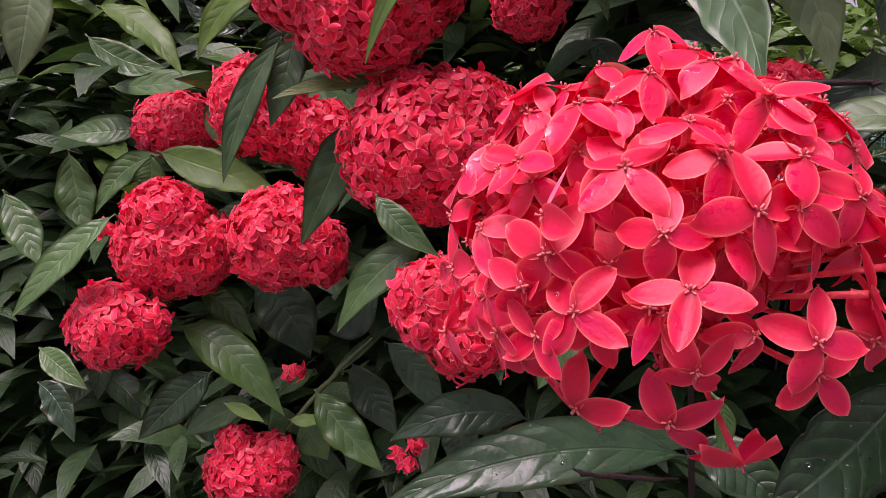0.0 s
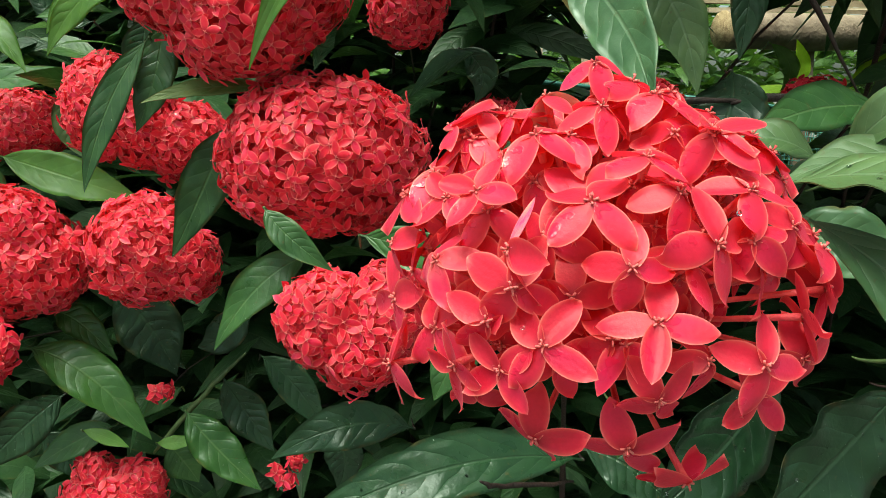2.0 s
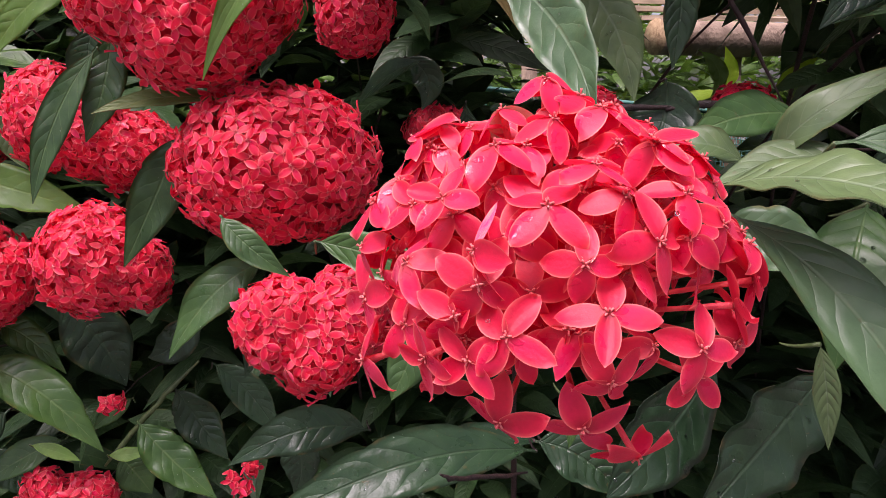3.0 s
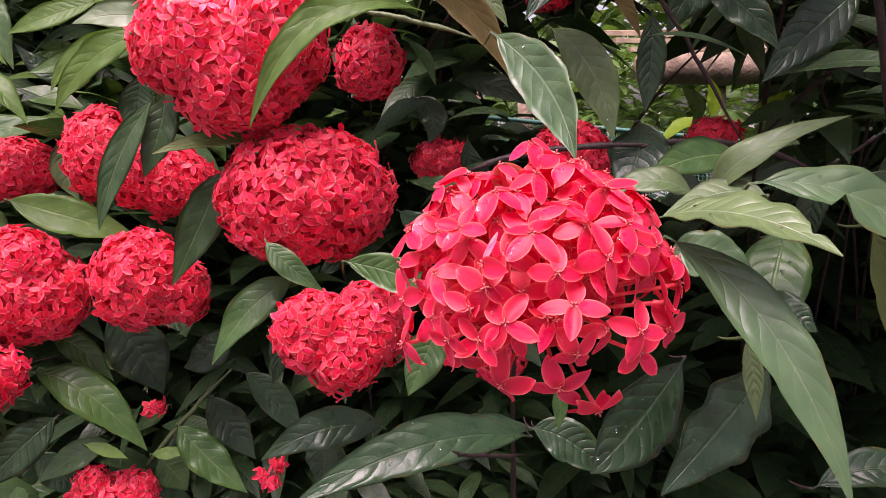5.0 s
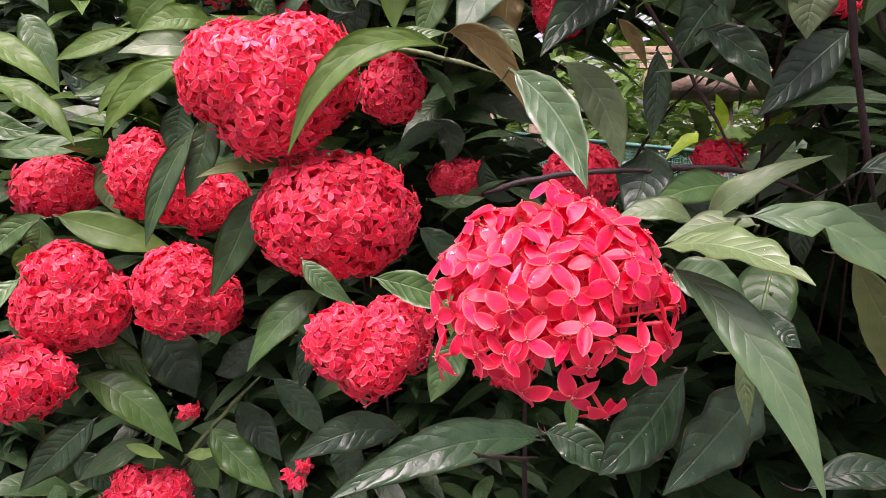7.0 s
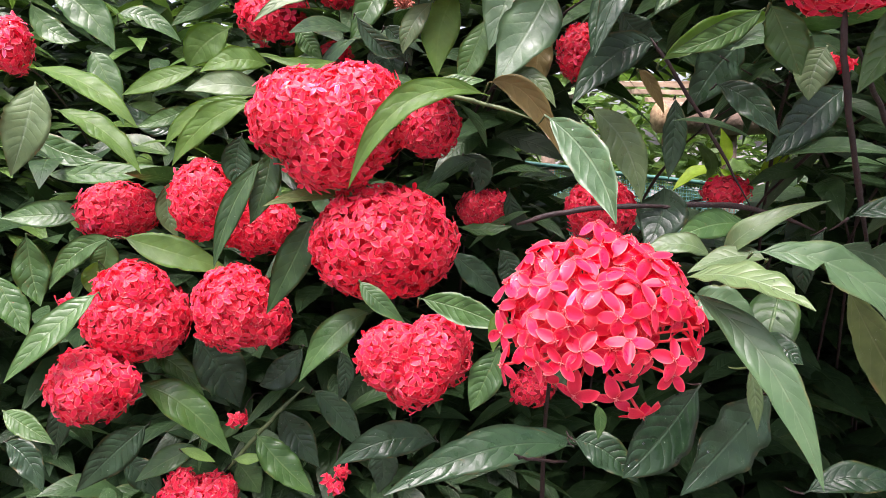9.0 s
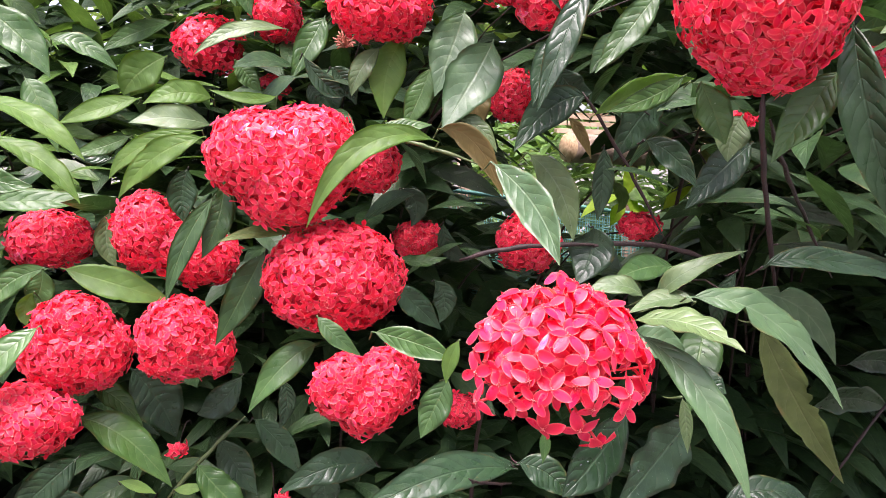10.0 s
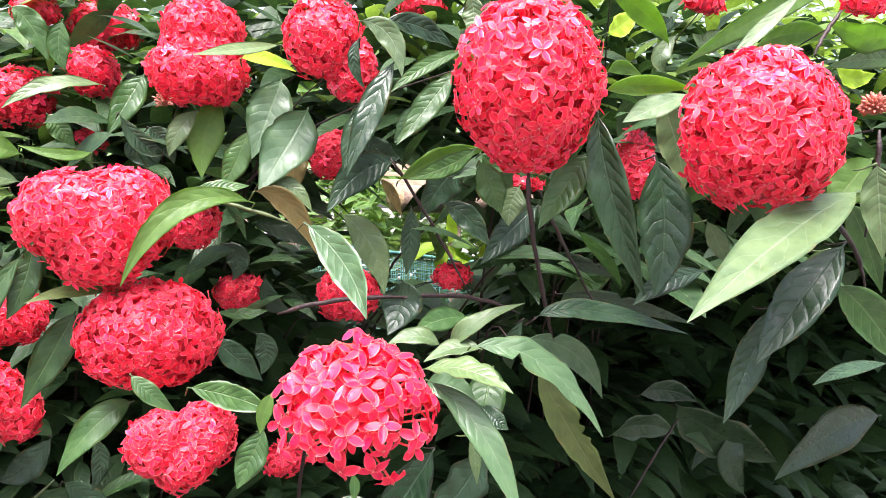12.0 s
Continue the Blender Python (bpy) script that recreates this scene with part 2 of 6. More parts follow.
# ---- builders ----
def mesh_of(name, verts, faces, materials, uvs=None, slots=None, smooth=True):
    me = bpy.data.meshes.new(name)
    me.from_pydata([tuple(v) for v in verts], [], faces)
    for m in materials:
        me.materials.append(m)
    if uvs is not None:
        layer = me.uv_layers.new(name="UVMap")
        order = np.empty(len(me.loops), dtype=np.int32)
        me.loops.foreach_get("vertex_index", order)
        layer.data.foreach_set("uv", np.asarray(uvs, dtype=np.float32)[order].ravel())
    if slots is not None:
        me.polygons.foreach_set("material_index", slots)
    me.polygons.foreach_set("use_smooth", [smooth] * len(me.polygons))
    me.update()
    return me


def part(name, data, parent, label="", at=None):
    ob = new(name, data)
    ob.parent = parent
    if at is not None:
        ob.matrix_local = at
    if label:
        tagged(ob, label)
    return ob


def thing(name, at, label, category, group="", kind=""):
    ob = new(name)
    ob.location = at
    ob.empty_display_size = 0.02
    return tagged(ob, label, category, group, kind)


def bend(a, b, c, s):
    """A point on the arc that runs from a through b (half way) to c."""
    ctrl = 2 * b - (a + c) / 2
    return (1 - s) ** 2 * a + 2 * s * (1 - s) * ctrl + s * s * c


def outline(s):
    """Half the breadth of a leaf along its length: a short stalk, a broad belly and a drawn-out tip."""
    if s < 0.05:
        return 0.04
    q = (s - 0.05) / 0.95
    return max(0.012, (math.sin(math.pi * min(1, q ** 0.92)) ** 0.80) * (1 - 0.45 * q ** 4))


def leaf_sheet(a, b, c, breadth, normal, rows, cols, cup, ripple, rng, thick=0.0004, bites=(), relief=0.010):
    """Vertices, faces, uvs and slots of a leaf with an upper and a lower skin."""
    a, b, c, up = Vector(a), Vector(b), Vector(c), Vector(normal)
    verts, uvs, faces, slots = [], [], [], []
    phase, lobes = rng.random() * 6.28, 2 + rng.random() * 2
    twist = rng.uniform(-0.55, 0.55)
    nicks = [(rng.uniform(0.2, 0.9), rng.uniform(0.03, 0.10), rng.choice((-1, 1))) for _ in range(4)]
    for skin in (0, 1):
        for i in range(rows + 1):
            s = i / rows
            p = bend(a, b, c, s)
            ahead = (bend(a, b, c, min(1, s + 0.02)) - bend(a, b, c, max(0, s - 0.02))).normalized()
            side = ahead.cross(up)
            side = side.normalized() if side.length > 1e-6 else Vector((1, 0, 0))
            side = Matrix.Rotation(twist * (s - 0.5), 3, ahead) @ side
            out = side.cross(ahead).normalized()
            half = outline(s) * breadth / 2
            for j in range(cols + 1):
                v = 2 * j / cols - 1
                lift = cup * abs(v) ** 1.4 * half + ripple * half * math.sin(lobes * 6.28 * s + phase + (1.5 if v > 0 else 0)) * v * v
                quilt = relief * breadth * math.cos((11 * s - 1.5 * abs(v)) * 6.283) * (1 - abs(v)) * min(1, abs(v) * 5) * (1 - s)
                w = v
                for where, deep, sign in (*bites, *nicks):
                    near = max(0.0, 1 - abs(s - where) / 0.045)
                    if near > 0 and v * sign > 0:
                        w = sign * min(abs(v), 1 - deep * near)
                verts.append(p + side * (w * half) + out * (lift - quilt - skin * thick))
                uvs.append((s, 0.5 + 0.5 * v))
    size, wide = (rows + 1) * (cols + 1), cols + 1
    for i in range(rows):
        for j in range(cols):
            k = i * wide + j
            faces.append((k, k + 1, k + wide + 1, k + wide)), slots.append(0)
            faces.append((k + size, k + size + wide, k + size + wide + 1, k + size + 1)), slots.append(1)
        for k in (i * wide, i * wide + cols):
            faces.append((k, k + wide, k + wide + size, k + size)), slots.append(0)
    return verts, faces, uvs, slots


leaf_rng = random.Random(11)


def leaf_blade(owner, a, b, c, breadth, normal, tone="mid", cup=0.18, bites=(), label=""):
    """One leaf of a branch: base, middle and tip in the world, its breadth and the way its upper face looks."""
    o = Vector(owner.location)
    rows = 44 if breadth > 0.02 else 24
    data = leaf_sheet(Vector(a) - o, Vector(b) - o, Vector(c) - o, breadth, normal, rows, 8, cup, leaf_rng.uniform(0.03, 0.16), leaf_rng, bites=bites, relief=0.004)
    verts, faces, uvs, slots = data
    under = {"bronze": LEAF["mid"], "young": LEAF["young"], "lime": LEAF["lime"]}.get(tone, LEAF_UNDER)
    return part("leaf", mesh_of("leaf", verts, faces, [LEAF[tone], under], uvs, slots), owner, label)


def tube_data(points, radii, sides=6):
    """Vertices and faces of a round tube along the points."""
    verts, faces = [], []
    ref = Vector((0.3, 0.9, 0.2)).normalized()
    for i, p in enumerate(points):
        ahead = (points[min(i + 1, len(points) - 1)] - points[max(i - 1, 0)]).normalized()
        x = ahead.cross(ref)
        x = x.normalized() if x.length > 1e-5 else Vector((1, 0, 0))
        y = ahead.cross(x)
        for k in range(sides):
            w = 6.28319 * k / sides
            verts.append(p + (x * math.cos(w) + y * math.sin(w)) * radii[i])
    for i in range(len(points) - 1):
        for k in range(sides):
            m = (k + 1) % sides
            faces.append((i * sides + k, i * sides + m, (i + 1) * sides + m, (i + 1) * sides + k))
    faces.append(tuple(reversed(range(sides))))
    faces.append(tuple(range((len(points) - 1) * sides, len(points) * sides)))
    return verts, faces


def join(pieces):
    verts, faces = [], []
    for v, f in pieces:
        k = len(verts)
        verts += v
        faces += [tuple(i + k for i in face) for face in f]
    return verts, faces


def arc(a, b, c, count, wobble=0.0, rng=None):
    pts = []
    for i in range(count + 1):
        p = bend(Vector(a), Vector(b), Vector(c), i / count)
        if wobble and 0 < i < count:
            p = p + Vector([rng.uniform(-wobble, wobble) for _ in range(3)])
        pts.append(p)
    return pts


stem_rng = random.Random(5)


def stem(owner, points, thick, thin, dark=True, name="stem", label=""):
    """A woody or green stem through three points of the world."""
    o = Vector(owner.location)
    pts = [p - o for p in arc(*points, 14, 0.0008, stem_rng)]
    radii = [(thick + (thin - thick) * i / 14 + (0.18 * thick if i % 4 == 2 else 0)) * min(1.0, 0.45 + 0.2 * i, 0.35 + 0.2 * (14 - i)) for i in range(15)]
    verts, faces = tube_data(pts, radii, 7)
    return part(name, mesh_of(name, verts, faces, [STEM_DARK if dark else STEM_GREEN]), owner, label)


# ---- florets ----
def petal_data(angle, length, breadth, rows, cols, droop, cup, twist, start=0.0007, blunt=0.62):
    """A blunt, oval petal that leaves the throat at the angle and bends down by droop."""
    verts, uvs, faces = [], [], []
    way, across = Vector((math.cos(angle), math.sin(angle), 0)), Vector((-math.sin(angle), math.cos(angle), 0))
    length = length / math.sqrt(1 + droop * droop)
    for i in range(rows + 1):
        s = i / rows
        wide = 0.16 * (1 - s) ** 2 + (math.sin(math.pi * min(1.0, 0.05 + 0.95 * s) ** 1.06) ** blunt if s < 0.999 else 0.05)
        for j in range(cols + 1):
            v = 2 * j / cols - 1
            z = -droop * length * s ** 1.35 + cup * breadth * v * v * wide + twist * breadth * v * s * 0.5 - 0.05 * breadth * (1 - abs(v)) * math.sin(math.pi * s)
            verts.append(way * (start + length * s) + across * (v * wide * breadth / 2) + Vector((0, 0, z)))
            uvs.append((s, 0.5 + 0.5 * v))
    for i in range(rows):
        for j in range(cols):
            k = i * (cols + 1) + j
            faces.append((k, k + cols + 1, k + cols + 2, k + 1))
    return verts, faces, uvs


def floret_mesh(rng, rows, cols, tube, petal, droop, stamens=True, faded=False, breadth=0.0086, spread=0.18, blunt=0.62, old=None):
    """A four-petalled floret, its throat at the origin and its tube below."""
    verts, faces, uvs, slots = [], [], [], []

    def take(v, f, uv, slot):
        k = len(verts)
        verts.extend(v), uvs.extend(uv), slots.extend([slot] * len(f))
        faces.extend(tuple(i + k for i in face) for face in f)

    for n in range(4):
        length = 0.0150 * rng.uniform(0.92, 1.06)
        v, f, uv = petal_data(n * math.pi / 2 + rng.uniform(-0.13, 0.13), length, breadth * rng.uniform(0.9, 1.1), rows, cols,
                              max(-0.05, droop + rng.uniform(-spread, spread)), rng.uniform(-0.22, 0.20), rng.uniform(-0.4, 0.4), blunt=blunt)
        take(v, f, uv, 3 if faded and n in (1, 2) else 0)
    if tube > 0:
        v, f = tube_data([Vector((0, 0, -tube)), Vector((0.0004, 0, -tube / 2)), Vector((0, 0, 0.0002))], [0.0006, 0.0008, 0.0012], 5)
        take(v, f, [(0, 0)] * len(v), 1)
    if stamens:
        for n in range(4):
            w = (n + 0.5) * math.pi / 2
            way = Vector((math.cos(w), math.sin(w), 0))
            v, f = tube_data([way * 0.0004, way * 0.0018 + Vector((0, 0, 0.0007))], [0.0004, 0.00035], 4)
            take(v, f, [(0, 0)] * len(v), 2)
        v, f = tube_data([Vector((0, 0, 0)), Vector((0.0002, 0, 0.0012)), Vector((0.0003, 0.0002, 0.0021))], [0.0003, 0.0003, 0.0005], 4)
        take(v, f, [(0, 0)] * len(v), 2)
    return mesh_of("floret", verts, faces, [petal, TUBE, THROAT, old or OLD_PETAL], uvs, slots)


floret_rng = random.Random(3)
FLORET_NEAR = [floret_mesh(floret_rng, 10, 6, 0.0, PETAL, d, breadth=0.0080, spread=0.08) for d in (0.0, 0.12, 0.25, 0.4, 0.6, 0.85, 1.15)]
FLORET_NEAR.append(floret_mesh(floret_rng, 10, 6, 0.0, PETAL, 0.5, faded=True, breadth=0.0080))
FLORET_NEAR.append(floret_mesh(floret_rng, 10, 6, 0.0, PETAL, 0.9, faded=True, breadth=0.0066, old=WITHERED))
FLORET_FINE = [floret_mesh(floret_rng, 5, 4, 0.02, PETAL_FAR, d, breadth=0.0071, blunt=0.74) for d in (0.05, 0.15, 0.25, 0.4, 0.6, 0.2, 0.3)]
FLORET_SKYLIT = [floret_mesh(floret_rng, 5, 4, 0.02, PETAL_SKYLIT, d, breadth=0.0068, blunt=0.8) for d in (0.1, 0.3, 0.5, 0.2)]
FLORET_FAR = [floret_mesh(floret_rng, 3, 2, 0.016, PETAL_FAR, d, False, blunt=0.8) for d in (0.0, 0.12, 0.25, 0.45, 0.2)]


def facing(normal, spin):
    """A turn that lays local z along the normal, spun about it."""
    z = Vector(normal).normalized()
    ref = Vector((0, 0, 1)) if abs(z.z) < 0.95 else Vector((0, 1, 0))
    x = ref.cross(z).normalized()
    turn = Matrix((x, z.cross(x), z)).transposed().to_4x4()
    return turn @ Matrix.Rotation(spin, 4, "Z")


def ball_data(center, radii, rings=7, sides=10, rough=0.06, rng=None):
    verts, faces = [], []
    for i in range(rings + 1):
        th = math.pi * i / rings
        for k in range(sides):
            w = 6.28319 * k / sides
            r = 1 + (rng.uniform(-rough, rough) if rng else 0)
            verts.append(Vector((center[0] + radii[0] * math.sin(th) * math.cos(w) * r, center[1] + radii[1] * math.sin(th) * math.sin(w) * r, center[2] + radii[2] * math.cos(th) * r)))
    for i in range(rings):
        for k in range(sides):
            m = (k + 1) % sides
            faces.append((i * sides + k, (i + 1) * sides + k, (i + 1) * sides + m, i * sides + m))
    return verts, faces


head_rng = random.Random(21)


def flower_head(owner, lobes, spacing=0.0165, level="fine", size=1.0, gaps=0.0, label=""):
    """A rounded head of many florets on one or more lobes (centre and three radii each), under a branch."""
    rng = head_rng
    o = Vector(owner.location)
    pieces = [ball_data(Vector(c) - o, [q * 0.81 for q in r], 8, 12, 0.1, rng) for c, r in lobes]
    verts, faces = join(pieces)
    core = part("flower_head", mesh_of("flower_head", verts, faces, [CORE_SHADE]), owner, label)
    meshes = FLORET_FINE if level == "fine" else FLORET_FAR
    for n, (c, r) in enumerate(lobes):
        c = Vector(c)
        area = 4 * math.pi * ((r[0] * r[1]) ** 1.6 / 3 + (r[0] * r[2]) ** 1.6 / 3 + (r[1] * r[2]) ** 1.6 / 3) ** (1 / 1.6)
        count = max(7, int(area / (spacing * size) ** 2))
        for i in range(count):
            z = 1 - 2 * (i + 0.5) / count
            w = i * 2.399963 + n
            d = Vector((math.sqrt(1 - z * z) * math.cos(w), math.sqrt(1 - z * z) * math.sin(w), z))
            d = (d + Vector([rng.gauss(0, 0.07) for _ in range(3)])).normalized()
            if rng.random() < gaps or d.z < -0.93 or d.y > 0.5:
                continue
            swell = rng.uniform(0.89, 1.06)
            p = c + Vector((d.x * r[0], d.y * r[1], d.z * r[2])) * swell
            inside = False
            for m, (c2, r2) in enumerate(lobes):
                e = p - Vector(c2)
                if m != n and (e.x / r2[0]) ** 2 + (e.y / r2[1]) ** 2 + (e.z / r2[2]) ** 2 < 0.80:
                    inside = True
            if inside:
                continue
            normal = Vector((d.x / r[0], d.y / r[1], d.z / r[2])).normalized() + Vector([rng.gauss(0, 0.21) for _ in range(3)])
            m = Matrix.Translation(p - o) @ facing(normal, rng.uniform(0, 1.57)) @ Matrix.Scale(size * rng.uniform(0.66, 0.81), 4)
            # upward florets of high heads take the petals with painted sky sheen
            skylit = level == "fine" and rng.random() < (0.01 + 0.34 * max(0.0, d.z - 0.15) if c.z > 1.15 else 0.002)
            choice = FLORET_SKYLIT if skylit else meshes
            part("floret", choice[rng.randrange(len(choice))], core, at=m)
    return core


STEM_LINE = {}


def main_stem(owner, ground_point, middle, top, thick):
    """The woody stem from the ground to the head, kept for its twigs."""
    STEM_LINE[owner.name] = [Vector(p) for p in arc(top, middle, ground_point, 20)]
    return stem(owner, (ground_point, middle, top), thick * 0.8, thick * 0.4)


drop_rng = random.Random(31)


def leaf(owner, a, b, c, breadth, normal, tone="mid", cup=0.18, bites=(), drops=0):
    """A leaf and the twig that holds it to the branch's stem."""
    made = leaf_blade(owner, a, b, c, breadth, normal, tone, cup, bites)
    base = Vector(a)
    line = STEM_LINE[owner.name]
    foot = min(line, key=lambda p: (p - base).length + 0.6 * max(0.0, p.z - base.z + 0.03))
    way = ((foot - base).normalized() * 0.5 + Vector((0, 1, -0.4))).normalized()
    reach = 0.020
    foot = base + way * reach
    o = Vector(owner.location)
    middle = (base + foot) / 2 + Vector((0, 0.12 * reach, -0.10 * reach))
    pts = [p - o for p in arc(base, middle, foot, 6)]
    verts, faces = tube_data(pts, [0.0011, 0.0010, 0.0009, 0.0008, 0.0007, 0.0006, 0.0003], 5)
    part("twig", mesh_of("twig", verts, faces, [STEM_DARK if tone == "dark" else STEM_GREEN]), owner)
    way = (Vector(c) - base).normalized()
    side = way.cross(Vector(normal)).normalized()
    for _ in range(drops):
        s, v = drop_rng.uniform(0.2, 0.9), drop_rng.uniform(-0.6, 0.6)
        half = outline(s) * breadth / 2
        p = bend(base, Vector(b), Vector(c), s) + side * (v * half) + Vector(normal).normalized() * (cup * abs(v) ** 1.4 * half + 0.0003)
        r = drop_rng.uniform(0.0006, 0.0014)
        verts, faces = ball_data((0, 0, 0), (r, r, r * 0.6), 5, 8)
        part("water_drop", mesh_of("water_drop", verts, faces, [WATER]), made, at=Matrix.Translation(p - o) @ facing(normal, 0))
    return made


HUB = {}


def head_core(owner, hub, label):
    """The hub of an open flower head, from which its tubes spread."""
    o = Vector(owner.location)
    verts, faces = ball_data(Vector(hub) - o, (0.008, 0.008, 0.012), 6, 9, 0.15, head_rng)
    core = part("flower_head", mesh_of("flower_head", verts, faces, [STEM_GREEN]), owner, label)
    HUB[core.name] = Vector(hub)
    return core


def floret(core, at, normal, spin, size, kind):
    """One floret of the open head, with the long tube that carries it."""
    o = Vector(core.parent.location)
    p, n = Vector(at), Vector(normal).normalized()
    ob = part("floret", FLORET_NEAR[kind], core, at=Matrix.Translation(p - o) @ facing(n, spin) @ Matrix.Scale(size, 4))
    hub = HUB[core.name]
    neck = p - n * 0.012 + (hub - p) * 0.25
    verts, faces = tube_data([q - o for q in arc(hub, neck * 0.55 + hub * 0.45, p - n * 0.0003, 8)], [0.0008] * 5 + [0.0009, 0.0009, 0.0010, 0.0012], 6)
    part("flower_tube", mesh_of("flower_tube", verts, faces, [TUBE]), core)
    return ob


def head_back(core, center, radii, count):
    """The florets on the far side of the open head."""
    rng = random.Random(8)
    c = Vector(center)
    for i in range(count):
        z = 0.92 - 1.25 * (i + 0.5) / count
        w = rng.uniform(0.15, 2.99)
        d = Vector((math.sqrt(1 - z * z) * math.cos(w), math.sqrt(1 - z * z) * math.sin(w), z))
        p = c + Vector((d.x * radii[0], d.y * radii[1], d.z * radii[2]))
        floret(core, p, d + Vector((0, 0, 0.3)), rng.uniform(0, 1.57), rng.uniform(0.85, 1.0), rng.randrange(1, 6))


def head_fill(core, center, radii, count):
    """Florets set a little deeper between the outer ones of the open head."""
    rng = random.Random(18)
    c = Vector(center)
    for i in range(count):
        z = 0.85 - 1.35 * (i + 0.5) / count
        w = -0.1 - 2.94 * ((i * 0.618) % 1.0)
        d = Vector((math.sqrt(1 - z * z) * math.cos(w), math.sqrt(1 - z * z) * math.sin(w), z))
        p = c + Vector((d.x * radii[0], d.y * radii[1], d.z * radii[2])) * rng.uniform(0.92, 1.04)
        floret(core, p, d + Vector([rng.gauss(0, 0.2) for _ in range(3)]) + Vector((0, 0, 0.15)), rng.uniform(0, 1.57), rng.uniform(0.82, 1.0), rng.randrange(2, 6))


def head_rim(core, center, radii, count):
    """Florets round the edge of the open head, from one flank over the crown to the other."""
    rng = random.Random(28)
    c = Vector(center)
    for i in range(count):
        w = math.radians(-5 + 215 * (i + 0.5) / count) + rng.uniform(-0.06, 0.06)
        d = Vector((math.cos(w), rng.uniform(-0.15, 0.35), math.sin(w))).normalized()
        p = c + Vector((d.x * radii[0], d.y * radii[1], d.z * radii[2])) * rng.uniform(0.90, 1.02)
        floret(core, p, d + Vector((0, -0.25, 0.35)), rng.uniform(0, 1.57), rng.uniform(0.85, 1.0), rng.randrange(3, 7))


def bud_tuft(owner, center, radius, count):
    """A tuft of slender unopened buds."""
    rng = random.Random(int(1000 * radius))
    o, c = Vector(owner.location), Vector(center)
    for i in range(count):
        z = 1 - 1.5 * (i + 0.5) / count
        w = i * 2.4
        d = Vector((math.sqrt(max(0, 1 - z * z)) * math.cos(w), math.sqrt(max(0, 1 - z * z)) * math.sin(w), z))
        end = c + d * radius * rng.uniform(0.8, 1.1)
        root = c + d * radius * 0.15 - Vector((0, 0, radius * 0.4))
        verts, faces = tube_data([q - o for q in arc(root, (root + end) / 2 + Vector((0, 0, 0.002)), end, 4)], [0.0006, 0.0007, 0.0009, 0.0016, 0.0004], 5)
        part("bud", mesh_of("bud", verts, faces, [BUD]), owner)


def drop(core, at, normal, r):
    """A flattened rain drop on a petal."""
    o = Vector(core.parent.location)
    verts, faces = ball_data((0, 0, 0), (r, r * 0.8, r * 0.5), 6, 9)
    part("water_drop", mesh_of("water_drop", verts, faces, [WATER]), core, at=Matrix.Translation(Vector(at) - o) @ facing(normal, 0.4))

# ---- flowering branches and their leaves ----

near_branch = thing('flowering_branch', (0.2, 0.94, 0.0), 'branch with a loose rain-wet dome of coral-red florets', 'flower branch', 'flowering branches of the shrub')
main_stem(near_branch, (0.2, 0.94, 0.0), (0.184, 0.867, 0.774), (0.062, 0.324, 1.078), 0.005)
near_head = head_core(near_branch, (0.062, 0.322, 1.082), 'open dome of long-tubed coral-red florets')
floret(near_head, (0.0582, 0.3026, 1.1614), (-0.07, -0.59, 0.81), 0.31, 0.82, 5)
floret(near_head, (0.0688, 0.3015, 1.1558), (0.26, -0.14, 0.96), 1.05, 1.06, 2)
floret(near_head, (0.0543, 0.2809, 1.1497), (0.21, -0.38, 0.90), 1.36, 0.90, 5)
floret(near_head, (0.0433, 0.2987, 1.1521), (-0.23, 0.30, 0.93), 1.05, 0.90, 8)
floret(near_head, (0.0367, 0.2779, 1.1430), (-0.25, -0.34, 0.90), 1.26, 0.98, 4)
floret(near_head, (0.0263, 0.3091, 1.1481), (-0.07, -0.22, 0.97), 0.31, 0.82, 3)
floret(near_head, (0.0222, 0.3071, 1.1412), (-0.50, -0.28, 0.82), 0.94, 1.06, 3)
floret(near_head, (0.0175, 0.3094, 1.1432), (-0.69, 0.16, 0.70), 1.26, 0.98, 2)
floret(near_head, (0.0121, 0.3061, 1.1307), (-0.11, -0.32, 0.94), 1.26, 0.90, 4)
floret(near_head, (0.0038, 0.3084, 1.1241), (-0.72, -0.10, 0.68), 1.15, 0.98, 2)
floret(near_head, (0.0209, 0.2753, 1.1292), (-0.43, -0.57, 0.70), 1.36, 0.82, 0)
floret(near_head, (-0.0008, 0.3061, 1.1101), (-0.95, 0.07, 0.31), 0.63, 0.90, 5)
floret(near_head, (0.0105, 0.2767, 1.1112), (-0.71, -0.37, 0.60), 0.52, 0.90, 4)
floret(near_head, (0.0273, 0.2581, 1.1080), (-0.23, -0.97, 0.09), 1.05, 0.98, 4)
floret(near_head, (0.0270, 0.2610, 1.1169), (-1.00, -0.03, 0.09), 0.00, 0.98, 7)
floret(near_head, (0.0460, 0.2579, 1.1285), (-0.16, -0.58, 0.80), 0.94, 0.98, 3)
floret(near_head, (-0.0007, 0.3024, 1.0943), (-0.91, -0.41, 0.11), 0.52, 0.98, 1)
floret(near_head, (0.0216, 0.2615, 1.0990), (0.09, -0.99, 0.09), 1.05, 0.90, 6)
floret(near_head, (0.0340, 0.2535, 1.0948), (-0.57, -0.74, 0.36), 1.05, 0.90, 2)
floret(near_head, (0.0248, 0.2608, 1.0865), (-0.64, -0.77, -0.05), 0.63, 0.82, 0)
floret(near_head, (0.0143, 0.2724, 1.0837), (-0.86, -0.43, -0.26), 1.47, 0.90, 0)
